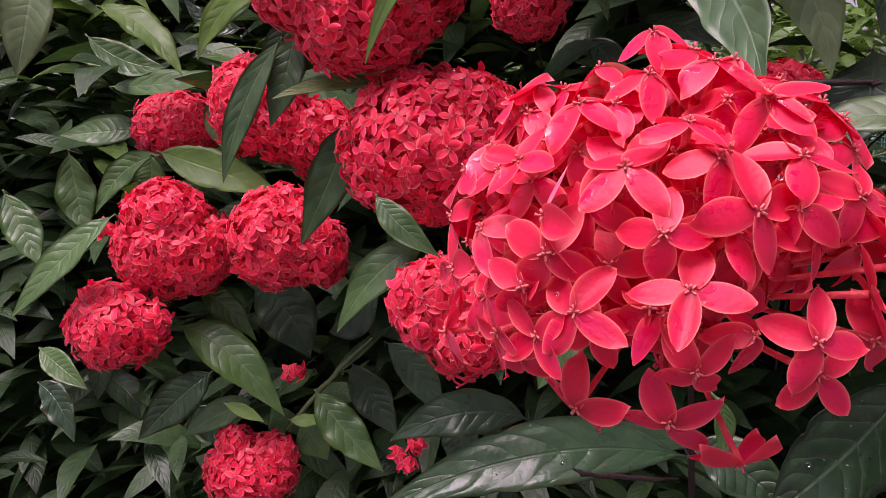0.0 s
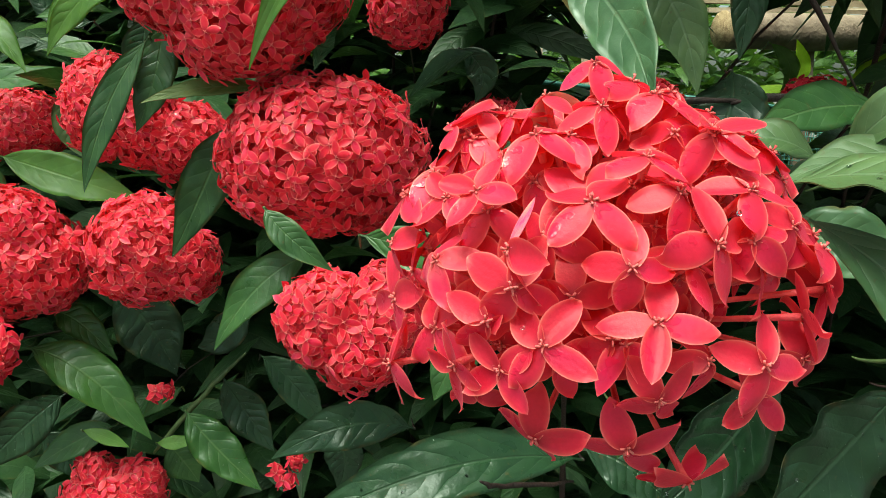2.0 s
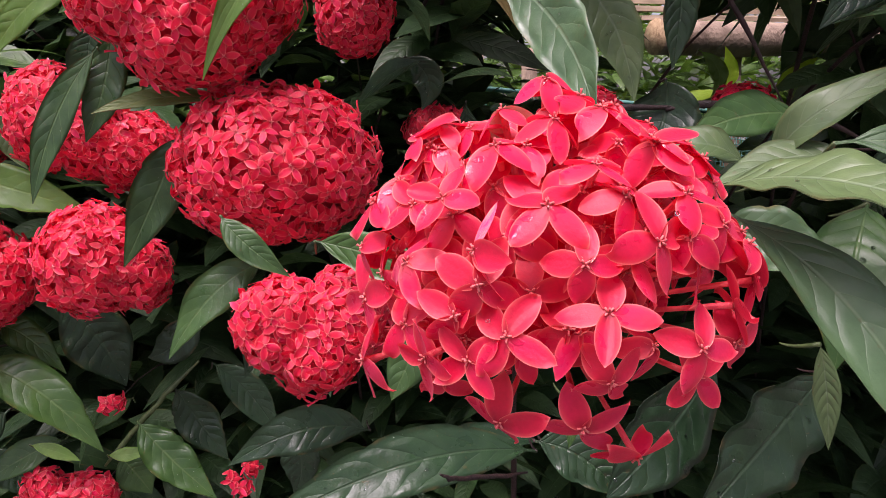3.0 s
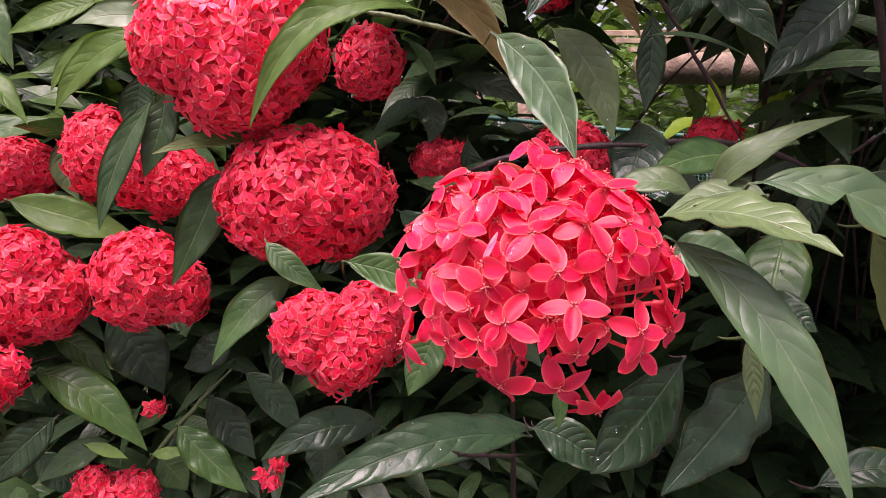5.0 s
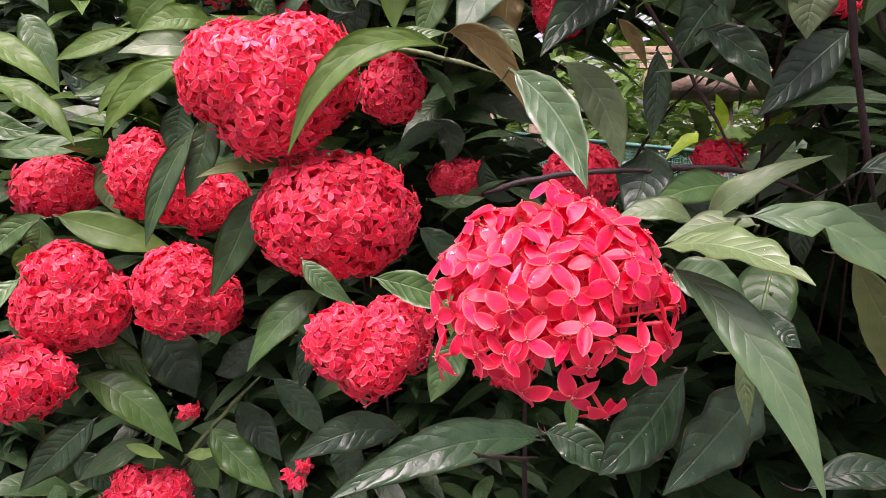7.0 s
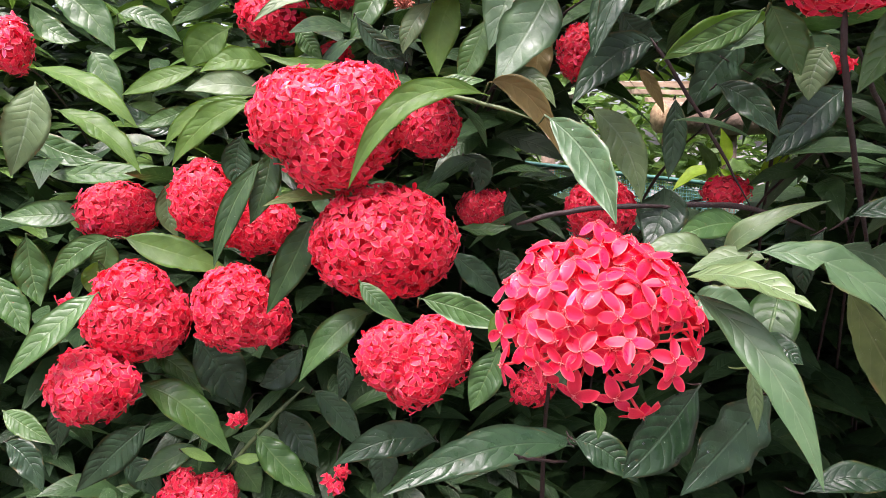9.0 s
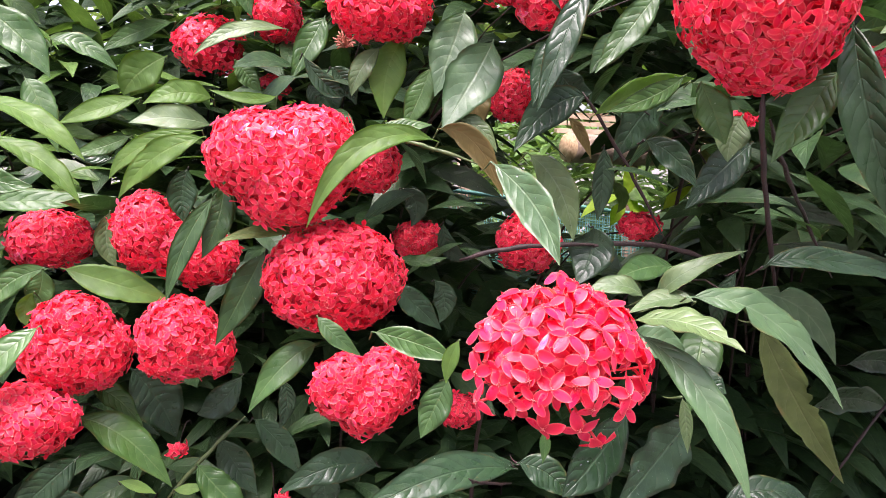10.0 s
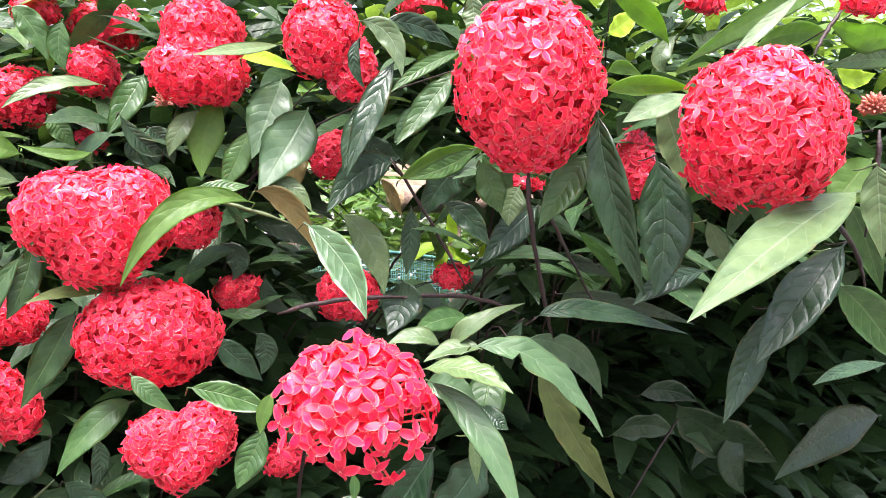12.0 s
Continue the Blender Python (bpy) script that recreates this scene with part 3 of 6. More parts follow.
floret(near_head, (-0.0026, 0.2944, 1.0764), (-0.99, -0.12, 0.06), 1.36, 1.06, 3)
floret(near_head, (0.0593, 0.2471, 1.1016), (-0.09, -0.74, 0.67), 1.47, 0.90, 1)
floret(near_head, (0.0551, 0.2567, 1.0932), (-0.11, -0.32, 0.94), 0.94, 0.90, 6)
floret(near_head, (0.0537, 0.2496, 1.1140), (-0.16, -0.95, 0.25), 1.47, 0.82, 4)
floret(near_head, (0.0669, 0.2569, 1.1301), (0.41, -0.62, 0.67), 1.36, 0.90, 5)
floret(near_head, (0.0745, 0.2520, 1.1184), (0.40, -0.86, 0.31), 0.10, 0.98, 2)
floret(near_head, (0.0866, 0.2625, 1.1294), (0.12, -0.52, 0.84), 1.26, 0.90, 2)
floret(near_head, (0.0818, 0.2738, 1.1425), (-0.49, -0.46, 0.74), 1.05, 0.98, 4)
floret(near_head, (0.0819, 0.2759, 1.1438), (0.46, -0.28, 0.84), 1.36, 0.82, 0)
floret(near_head, (0.0995, 0.2901, 1.1407), (0.58, 0.05, 0.81), 0.84, 0.98, 3)
floret(near_head, (0.0720, 0.2902, 1.1524), (0.08, -0.21, 0.98), 0.84, 0.98, 4)
floret(near_head, (0.0610, 0.2631, 1.1380), (0.08, -0.21, 0.98), 0.52, 0.82, 2)
floret(near_head, (0.1040, 0.2876, 1.1364), (0.49, -0.37, 0.79), 0.21, 0.90, 3)
floret(near_head, (0.0846, 0.2553, 1.1185), (-0.50, -0.67, 0.55), 1.05, 0.82, 6)
floret(near_head, (0.1152, 0.2775, 1.1109), (0.65, -0.11, 0.76), 0.00, 0.98, 4)
floret(near_head, (0.1134, 0.2798, 1.1144), (0.67, -0.55, 0.51), 0.31, 0.98, 4)
floret(near_head, (0.1150, 0.2748, 1.1003), (0.98, -0.04, 0.20), 0.00, 1.06, 3)
floret(near_head, (0.0897, 0.2552, 1.0869), (0.15, -0.96, 0.22), 1.26, 0.90, 2)
floret(near_head, (0.1091, 0.2716, 1.0817), (0.08, -0.99, -0.08), 0.31, 0.90, 4)
floret(near_head, (0.0616, 0.2500, 1.0811), (-0.01, -0.97, -0.26), 0.63, 0.82, 4)
floret(near_head, (0.0573, 0.2596, 1.0641), (-0.28, -0.86, -0.43), 0.42, 0.98, 2)
floret(near_head, (0.0770, 0.2679, 1.0490), (0.26, -0.42, -0.87), 1.36, 0.98, 3)
floret(near_head, (0.0348, 0.2672, 1.0643), (-0.63, -0.65, -0.41), 0.00, 0.98, 3)
floret(near_head, (0.0947, 0.2673, 1.0739), (0.27, -0.96, 0.11), 0.52, 0.82, 0)
floret(near_head, (0.0392, 0.2616, 1.0877), (-0.16, -0.95, 0.25), 0.42, 0.82, 4)
floret(near_head, (0.0520, 0.2573, 1.0946), (-0.16, -0.95, 0.25), 0.73, 0.98, 6)
floret(near_head, (0.0712, 0.2586, 1.1127), (0.40, -0.43, 0.81), 1.15, 0.98, 2)
floret(near_head, (0.0229, 0.2720, 1.1059), (-0.76, -0.38, 0.53), 0.84, 0.98, 1)
floret(near_head, (0.0630, 0.2618, 1.1213), (-0.11, -0.99, 0.08), 0.73, 0.82, 5)
floret(near_head, (0.0762, 0.2571, 1.0879), (0.51, -0.79, 0.34), 1.47, 0.82, 6)
floret(near_head, (0.0901, 0.2624, 1.1105), (0.76, -0.38, 0.52), 1.15, 0.90, 4)
floret(near_head, (0.1065, 0.2700, 1.0944), (0.94, -0.15, 0.29), 0.00, 0.90, 0)
floret(near_head, (0.0445, 0.2658, 1.1219), (-0.32, -0.77, 0.55), 0.84, 0.82, 6)
floret(near_head, (0.0197, 0.3104, 1.1374), (-0.65, -0.01, 0.76), 0.42, 0.90, 2)
floret(near_head, (0.0146, 0.2934, 1.1251), (-0.62, -0.54, 0.57), 0.94, 0.82, 0)
floret(near_head, (0.0343, 0.3037, 1.1468), (-0.45, -0.22, 0.86), 0.42, 0.82, 3)
floret(near_head, (0.0277, 0.2851, 1.1335), (-0.25, -0.34, 0.90), 1.36, 0.90, 6)
floret(near_head, (0.0483, 0.2865, 1.1456), (-0.06, -0.02, 1.00), 0.10, 1.06, 5)
floret(near_head, (0.0588, 0.2674, 1.1304), (-0.56, -0.43, 0.71), 0.21, 0.98, 6)
floret(near_head, (0.0879, 0.2752, 1.1345), (-0.07, -0.22, 0.97), 0.63, 0.82, 3)
floret(near_head, (0.1053, 0.2831, 1.1288), (0.68, -0.48, 0.55), 0.10, 0.82, 3)
floret(near_head, (0.1043, 0.2739, 1.1180), (0.40, -0.82, 0.41), 1.05, 0.82, 2)
floret(near_head, (0.0733, 0.2791, 1.1425), (-0.28, -0.86, 0.42), 1.47, 0.82, 6)
floret(near_head, (0.0103, 0.2852, 1.0901), (-0.80, -0.45, 0.39), 0.94, 0.98, 2)
floret(near_head, (0.0205, 0.2786, 1.0741), (-0.28, -0.95, -0.15), 0.84, 0.82, 4)
floret(near_head, (0.0047, 0.2973, 1.1034), (-0.99, -0.11, -0.09), 1.36, 0.82, 3)
head_back(near_head, (0.062, 0.308, 1.10), (0.052, 0.053, 0.053), 34)
head_rim(near_head, (0.0615, 0.306, 1.101), (0.056, 0.056, 0.054), 26)
head_fill(near_head, (0.055, 0.306, 1.106), (0.043, 0.045, 0.045), 34)
for at, way, r in (((0.060, 0.247, 1.094), (-0.1, -0.8, 0.6), 0.0008), ((0.078, 0.250, 1.126), (0.4, -0.8, 0.4), 0.0009), ((0.030, 0.258, 1.098), (-0.2, -0.95, 0.1), 0.0007), ((0.086, 0.270, 1.136), (0.1, -0.7, 0.7), 0.0010), ((0.052, 0.262, 1.068), (-0.3, -0.86, -0.4), 0.0006)):
    drop(near_head, at, way, r)
leaf(near_branch, (0.120, 0.310, 1.124), (0.142, 0.275, 1.129), (0.165, 0.240, 1.116), 0.0310, (-0.22, -0.26, 0.94), 'pale', drops=4, bites=((0.84, 0.6, -1),))
leaf(near_branch, (0.125, 0.310, 1.115), (0.153, 0.265, 1.079), (0.175, 0.237, 1.010), 0.0255, (-0.26, -0.85, 0.47), 'soft')
leaf(near_branch, (0.158, 0.380, 1.093), (0.174, 0.360, 1.094), (0.196, 0.350, 1.081), 0.0288, (-0.50, -0.78, 0.38), 'soft')
leaf(near_branch, (0.233, 0.380, 1.104), (0.213, 0.360, 1.078), (0.201, 0.350, 1.036), 0.0384, (-0.43, -0.73, 0.52), 'mid', drops=6)
leaf(near_branch, (0.207, 0.360, 1.073), (0.211, 0.340, 1.065), (0.220, 0.330, 1.056), 0.0181, (-0.59, -0.59, 0.55), 'dark')
leaf(near_branch, (0.186, 0.340, 1.053), (0.191, 0.340, 1.031), (0.194, 0.340, 1.005), 0.0112, (-0.49, -0.87, -0.09), 'pale')
leaf(near_branch, (0.195, 0.400, 1.116), (0.199, 0.370, 1.147), (0.254, 0.360, 1.168), 0.0195, (-0.74, -0.50, 0.45), 'pale')
leaf(near_branch, (0.195, 0.420, 1.119), (0.169, 0.420, 1.131), (0.139, 0.430, 1.122), 0.0227, (-0.08, -0.68, 0.73), 'pale')
leaf(near_branch, (0.243, 0.450, 1.142), (0.205, 0.440, 1.143), (0.169, 0.430, 1.133), 0.0274, (0.15, -0.81, 0.56), 'mid')
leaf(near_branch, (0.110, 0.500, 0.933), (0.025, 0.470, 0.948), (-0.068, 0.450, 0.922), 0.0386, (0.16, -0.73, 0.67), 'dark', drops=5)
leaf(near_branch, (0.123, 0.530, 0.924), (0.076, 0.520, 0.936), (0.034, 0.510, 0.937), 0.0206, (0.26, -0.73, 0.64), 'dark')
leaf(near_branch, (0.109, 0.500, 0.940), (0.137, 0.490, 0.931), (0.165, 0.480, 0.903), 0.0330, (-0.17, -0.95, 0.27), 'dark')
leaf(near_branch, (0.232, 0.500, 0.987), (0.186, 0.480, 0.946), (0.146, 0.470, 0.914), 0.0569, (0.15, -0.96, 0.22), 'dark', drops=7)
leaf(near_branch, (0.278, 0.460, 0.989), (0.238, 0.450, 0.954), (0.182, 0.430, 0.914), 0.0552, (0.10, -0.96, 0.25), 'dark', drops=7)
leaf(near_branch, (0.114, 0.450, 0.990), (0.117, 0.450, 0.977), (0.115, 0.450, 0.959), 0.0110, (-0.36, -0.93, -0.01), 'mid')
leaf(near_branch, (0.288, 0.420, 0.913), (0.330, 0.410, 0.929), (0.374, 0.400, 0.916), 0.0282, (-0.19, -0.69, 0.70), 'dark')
stem(near_branch, ((0.104, 0.500, 0.919), (0.057, 0.455, 0.944), (0.040, 0.440, 0.956)), 0.0015, 0.0012, True, name='side_stem')

torn_branch = thing('leafy_branch', (0.75, 1.3, 0.0), 'leafy branch with insect-torn drooping leaves', 'branch', 'flowering branches of the shrub')
main_stem(torn_branch, (0.75, 1.3, 0.0), (0.689, 1.187, 0.814), (0.240, 0.360, 1.130), 0.0042)
leaf(torn_branch, (0.178, 0.330, 1.136), (0.242, 0.310, 1.119), (0.306, 0.300, 1.047), 0.0332, (0.16, -0.84, 0.52), 'soft', drops=5, bites=((0.32, 0.75, 1), (0.6, 0.2, -1)))
leaf(torn_branch, (0.253, 0.360, 1.133), (0.314, 0.360, 1.115), (0.362, 0.370, 1.061), 0.0285, (-0.10, -0.95, -0.29), 'soft', bites=((0.25, 0.6, -1),))
leaf(torn_branch, (0.270, 0.360, 1.107), (0.329, 0.380, 1.030), (0.412, 0.400, 0.931), 0.0357, (-0.33, -0.82, -0.46), 'olive', bites=((0.55, 0.55, -1), (0.47, 0.4, -1), (0.62, 0.3, -1), (0.7, 0.2, 1)))
leaf(torn_branch, (0.207, 0.360, 1.126), (0.184, 0.370, 1.127), (0.151, 0.370, 1.116), 0.0221, (-0.23, -0.48, 0.85), 'pale')
leaf(torn_branch, (0.254, 0.340, 1.157), (0.313, 0.330, 1.162), (0.430, 0.320, 1.134), 0.0227, (-0.02, -0.84, 0.54), 'dark')
leaf(torn_branch, (0.314, 0.450, 1.137), (0.303, 0.460, 1.103), (0.312, 0.470, 1.076), 0.0211, (-0.77, -0.62, -0.17), 'dark')

head_two = thing('flowering_branch', (0.0, 1.26, 0.0), 'branch with a dense round head of scarlet florets', 'flower branch', 'flowering branches of the shrub')
main_stem(head_two, (0.0, 1.26, 0.0), (-0.006, 1.188, 0.784), (-0.053, 0.661, 1.089), 0.0038)
flower_head(head_two, [((-0.053, 0.661, 1.107), (0.077, 0.062, 0.062))], 0.0095, 'fine', 1.0, 0.0)

head_three = thing('flowering_branch', (-0.12, 1.25, 0.0), 'branch with a large scarlet head, notched on top', 'flower branch', 'flowering branches of the shrub')
main_stem(head_three, (-0.12, 1.25, 0.0), (-0.119, 1.178, 0.871), (-0.108, 0.653, 1.210), 0.0038)
flower_head(head_three, [((-0.133, 0.653, 1.239), (0.055, 0.053, 0.050)), ((-0.104, 0.650, 1.214), (0.054, 0.052, 0.053)), ((-0.082, 0.656, 1.238), (0.057, 0.056, 0.057))], 0.0095, 'fine', 1.0, 0.0)

head_four = thing('flowering_branch', (0.02, 1.19, 0.0), 'branch with a heart-shaped scarlet flower head', 'flower branch', 'flowering branches of the shrub')
main_stem(head_four, (0.02, 1.19, 0.0), (0.014, 1.119, 0.706), (-0.027, 0.594, 0.980), 0.0038)
flower_head(head_four, [((-0.050, 0.596, 0.998), (0.035, 0.034, 0.036)), ((-0.027, 0.589, 0.979), (0.032, 0.030, 0.032)), ((-0.004, 0.598, 1.001), (0.035, 0.036, 0.038))], 0.0095, 'fine', 1.0, 0.0)

head_six = thing('flowering_branch', (-0.3, 1.38, 0.0), 'branch with a tall lobed scarlet flower head', 'flower branch', 'flowering branches of the shrub')
main_stem(head_six, (-0.3, 1.38, 0.0), (-0.305, 1.308, 0.726), (-0.344, 0.777, 1.008), 0.0038)
flower_head(head_six, [((-0.343, 0.781, 1.006), (0.061, 0.050, 0.052)), ((-0.345, 0.772, 1.041), (0.043, 0.035, 0.036))], 0.0095, 'fine', 1.0, 0.0)

head_seven = thing('flowering_branch', (-0.2, 1.37, 0.0), 'branch with a round scarlet head over dark leaves', 'flower branch', 'flowering branches of the shrub')
main_stem(head_seven, (-0.2, 1.37, 0.0), (-0.202, 1.298, 0.719), (-0.218, 0.771, 0.999), 0.0038)
flower_head(head_seven, [((-0.228, 0.771, 1.017), (0.050, 0.046, 0.052)), ((-0.196, 0.772, 1.003), (0.036, 0.035, 0.036))], 0.0095, 'fine', 1.0, 0.0)

head_eight = thing('flowering_branch', (-0.36, 1.33, 0.0), 'branch with a loose ragged scarlet flower head', 'flower branch', 'flowering branches of the shrub')
main_stem(head_eight, (-0.36, 1.33, 0.0), (-0.363, 1.258, 0.668), (-0.385, 0.733, 0.928), 0.0038)
flower_head(head_eight, [((-0.387, 0.733, 0.938), (0.046, 0.041, 0.041)), ((-0.392, 0.730, 0.965), (0.026, 0.024, 0.020)), ((-0.350, 0.730, 0.942), (0.019, 0.018, 0.022))], 0.0095, 'fine', 1.12, 0.08)

head_five = thing('flowering_branch', (-0.42, 1.53, 0.0), 'branch with a flat-topped scarlet flower head', 'flower branch', 'flowering branches of the shrub')
main_stem(head_five, (-0.42, 1.53, 0.0), (-0.418, 1.458, 0.801), (-0.399, 0.929, 1.112), 0.0038)
flower_head(head_five, [((-0.399, 0.929, 1.124), (0.055, 0.042, 0.039))], 0.0095, 'fine', 1.0, 0.0)

head_twin = thing('flowering_branch', (-0.22, 1.42, 0.0), 'branch with a double scarlet head behind hanging leaves', 'flower branch', 'flowering branches of the shrub')
main_stem(head_twin, (-0.22, 1.42, 0.0), (-0.222, 1.349, 0.800), (-0.233, 0.825, 1.111), 0.0038)
flower_head(head_twin, [((-0.266, 0.822, 1.143), (0.041, 0.040, 0.050)), ((-0.233, 0.822, 1.126), (0.035, 0.035, 0.042)), ((-0.200, 0.830, 1.109), (0.045, 0.038, 0.039))], 0.0095, 'fine', 1.0, 0.0)

head_nine = thing('flowering_branch', (-0.28, 1.4, 0.0), 'branch with a low scarlet head among leaves', 'flower branch', 'flowering branches of the shrub')
main_stem(head_nine, (-0.28, 1.4, 0.0), (-0.282, 1.328, 0.54), (-0.290, 0.796, 0.735), 0.0038)
flower_head(head_nine, [((-0.290, 0.794, 0.756), (0.050, 0.042, 0.040)), ((-0.302, 0.788, 0.790), (0.019, 0.018, 0.021)), ((-0.264, 0.792, 0.776), (0.026, 0.022, 0.023))], 0.0095, 'fine', 1.05, 0.0)

head_sprig = thing('flowering_branch', (-0.1, 1.37, 0.0), 'sprig with a few scarlet florets low in the shade', 'flower branch', 'flowering branches of the shrub')
main_stem(head_sprig, (-0.1, 1.37, 0.0), (-0.102, 1.298, 0.567), (-0.114, 0.772, 0.788), 0.0038)
flower_head(head_sprig, [((-0.123, 0.770, 0.791), (0.008, 0.008, 0.008)), ((-0.105, 0.776, 0.797), (0.008, 0.008, 0.008)), ((-0.114, 0.769, 0.782), (0.008, 0.008, 0.008))], 0.0095, 'fine', 1.0, 0.3)

head_bit = thing('flowering_branch', (-0.24, 1.39, 0.0), 'twig with two fallen pink florets', 'flower branch', 'flowering branches of the shrub')
main_stem(head_bit, (-0.24, 1.39, 0.0), (-0.239, 1.318, 0.625), (-0.233, 0.794, 0.867), 0.003)
flower_head(head_bit, [((-0.238, 0.794, 0.868), (0.008, 0.008, 0.008)), ((-0.229, 0.794, 0.871), (0.008, 0.008, 0.008))], 0.0095, 'fine', 0.9, 0.4)

head_eleven = thing('flowering_branch', (0.05, 1.37, 0.0), 'branch with a small scarlet head behind others', 'flower branch', 'flowering branches of the shrub')
main_stem(head_eleven, (0.05, 1.42, 0.0), (0.045, 1.340, 0.875), (0.018, 0.835, 1.216), 0.0038)
flower_head(head_eleven, [((0.018, 0.820, 1.233), (0.037, 0.034, 0.040))], 0.0095, 'fine', 1.0, 0.0)

head_twelve = thing('flowering_branch', (0.15, 1.56, 0.0), 'branch with a small scarlet head in deep foliage', 'flower branch', 'flowering branches of the shrub')
main_stem(head_twelve, (0.15, 1.56, 0.0), (0.146, 1.489, 0.796), (0.116, 0.964, 1.106), 0.0038)
flower_head(head_twelve, [((0.116, 0.964, 1.115), (0.041, 0.031, 0.030))], 0.0095, 'fine', 1.0, 0.0)

head_thirteen = thing('flowering_branch', (0.25, 1.44, 0.0), 'branch with a scarlet head behind hanging leaves', 'flower branch', 'flowering branches of the shrub')
main_stem(head_thirteen, (0.25, 1.44, 0.0), (0.250, 1.368, 0.799), (0.252, 0.843, 1.109), 0.0038)
flower_head(head_thirteen, [((0.252, 0.843, 1.122), (0.048, 0.041, 0.044))], 0.0095, 'fine', 1.0, 0.0)

head_dark = thing('flowering_branch', (0.08, 1.48, 0.0), 'branch with a shaded dark-red flower head', 'flower branch', 'flowering branches of the shrub')
main_stem(head_dark, (0.08, 1.48, 0.0), (0.101, 1.430, 0.600), (0.192, 0.970, 0.825), 0.0038)
flower_head(head_dark, [((0.192, 0.970, 0.832), (0.036, 0.028, 0.030))], 0.015, 'far', 1.0, 0.0)

head_side = thing('flowering_branch', (-0.44, 1.39, 0.0), 'sprig with a few scarlet florets beside a head', 'flower branch', 'flowering branches of the shrub')
main_stem(head_side, (-0.44, 1.39, 0.0), (-0.438, 1.318, 0.737), (-0.423, 0.791, 1.024), 0.0038)
flower_head(head_side, [((-0.423, 0.791, 1.026), (0.012, 0.008, 0.008))], 0.015, 'far', 1.0, 0.0)

head_edge = thing('flowering_branch', (-0.5, 1.39, 0.0), "branch with a scarlet head at the hedge's end", 'flower branch', 'flowering branches of the shrub')
main_stem(head_edge, (-0.5, 1.39, 0.0), (-0.495, 1.318, 0.946), (-0.462, 0.787, 1.314), 0.0038)
flower_head(head_edge, [((-0.462, 0.787, 1.324), (0.022, 0.024, 0.032))], 0.0095, 'fine', 1.0, 0.0)

head_a = thing('flowering_branch', (-0.2, 1.69, 0.0), 'branch with a small scarlet head under a curled leaf', 'flower branch', 'flowering branches of the shrub')
main_stem(head_a, (-0.2, 1.69, 0.0), (-0.199, 1.618, 1.007), (-0.195, 1.087, 1.398), 0.0038)
flower_head(head_a, [((-0.195, 1.087, 1.412), (0.055, 0.045, 0.046))], 0.015, 'far', 1.0, 0.0)

head_b = thing('flowering_branch', (-0.06, 1.65, 0.0), 'branch with a small scarlet flower head', 'flower branch', 'flowering branches of the shrub')
main_stem(head_b, (-0.06, 1.65, 0.0), (-0.063, 1.578, 1.032), (-0.089, 1.052, 1.433), 0.0038)
flower_head(head_b, [((-0.089, 1.052, 1.442), (0.035, 0.028, 0.029))], 0.015, 'far', 1.0, 0.0)

head_c = thing('flowering_branch', (-0.05, 1.62, 0.0), 'branch with a small shaded scarlet head', 'flower branch', 'flowering branches of the shrub')
main_stem(head_c, (-0.05, 1.62, 0.0), (-0.056, 1.548, 0.965), (-0.101, 1.022, 1.341), 0.0038)
flower_head(head_c, [((-0.101, 1.022, 1.347), (0.023, 0.018, 0.019))], 0.015, 'far', 1.0, 0.0)

head_d = thing('flowering_branch', (0.02, 1.52, 0.0), 'branch with a scarlet head behind dark leaves', 'flower branch', 'flowering branches of the shrub')
main_stem(head_d, (0.02, 1.52, 0.0), (0.047, 1.448, 0.954), (0.247, 0.917, 1.326), 0.0038)
flower_head(head_d, [((0.247, 0.917, 1.338), (0.036, 0.035, 0.042))], 0.0095, 'fine', 1.0, 0.0)

head_far = thing('flowering_branch', (0.48, 1.48, 0.0), 'branch with a scarlet head before the fence', 'flower branch', 'flowering branches of the shrub')
main_stem(head_far, (0.48, 1.48, 0.0), (0.477, 1.409, 0.816), (0.454, 0.885, 1.134), 0.0038)
flower_head(head_far, [((0.454, 0.885, 1.139), (0.030, 0.021, 0.018))], 0.015, 'far', 1.0, 0.0)

head_top_one = thing('flowering_branch', (0.75, 1.3, 0.0), 'tall branch with a big oval scarlet head', 'flower branch', 'flowering branches of the shrub')
main_stem(head_top_one, (0.75, 1.3, 0.0), (0.686, 1.182, 0.968), (0.220, 0.315, 1.345), 0.005)
flower_head(head_top_one, [((0.220, 0.315, 1.372), (0.064, 0.063, 0.072)), ((0.222, 0.315, 1.335), (0.046, 0.046, 0.046))], 0.0089, 'fine', 1.02, 0.0)

head_top_two = thing('flowering_branch', (0.9, 1.3, 0.0), 'tall branch with a big round pinkish-red head', 'flower branch', 'flowering branches of the shrub')
main_stem(head_top_two, (0.9, 1.3, 0.0), (0.839, 1.170, 0.944), (0.395, 0.214, 1.311), 0.0038)
flower_head(head_top_two, [((0.395, 0.214, 1.331), (0.074, 0.064, 0.070))], 0.0089, 'fine', 1.0, 0.0)

head_top_three = thing('flowering_branch', (0.0, 1.34, 0.0), 'tall branch with stacked scarlet flower heads', 'flower branch', 'flowering branches of the shrub')
main_stem(head_top_three, (0.0, 1.34, 0.0), (0.002, 1.268, 1.033), (0.015, 0.739, 1.434), 0.0038)
flower_head(head_top_three, [((0.018, 0.741, 1.474), (0.049, 0.038, 0.037)), ((0.015, 0.738, 1.445), (0.051, 0.036, 0.030)), ((0.012, 0.738, 1.418), (0.061, 0.046, 0.043))], 0.0095, 'fine', 1.0, 0.0)

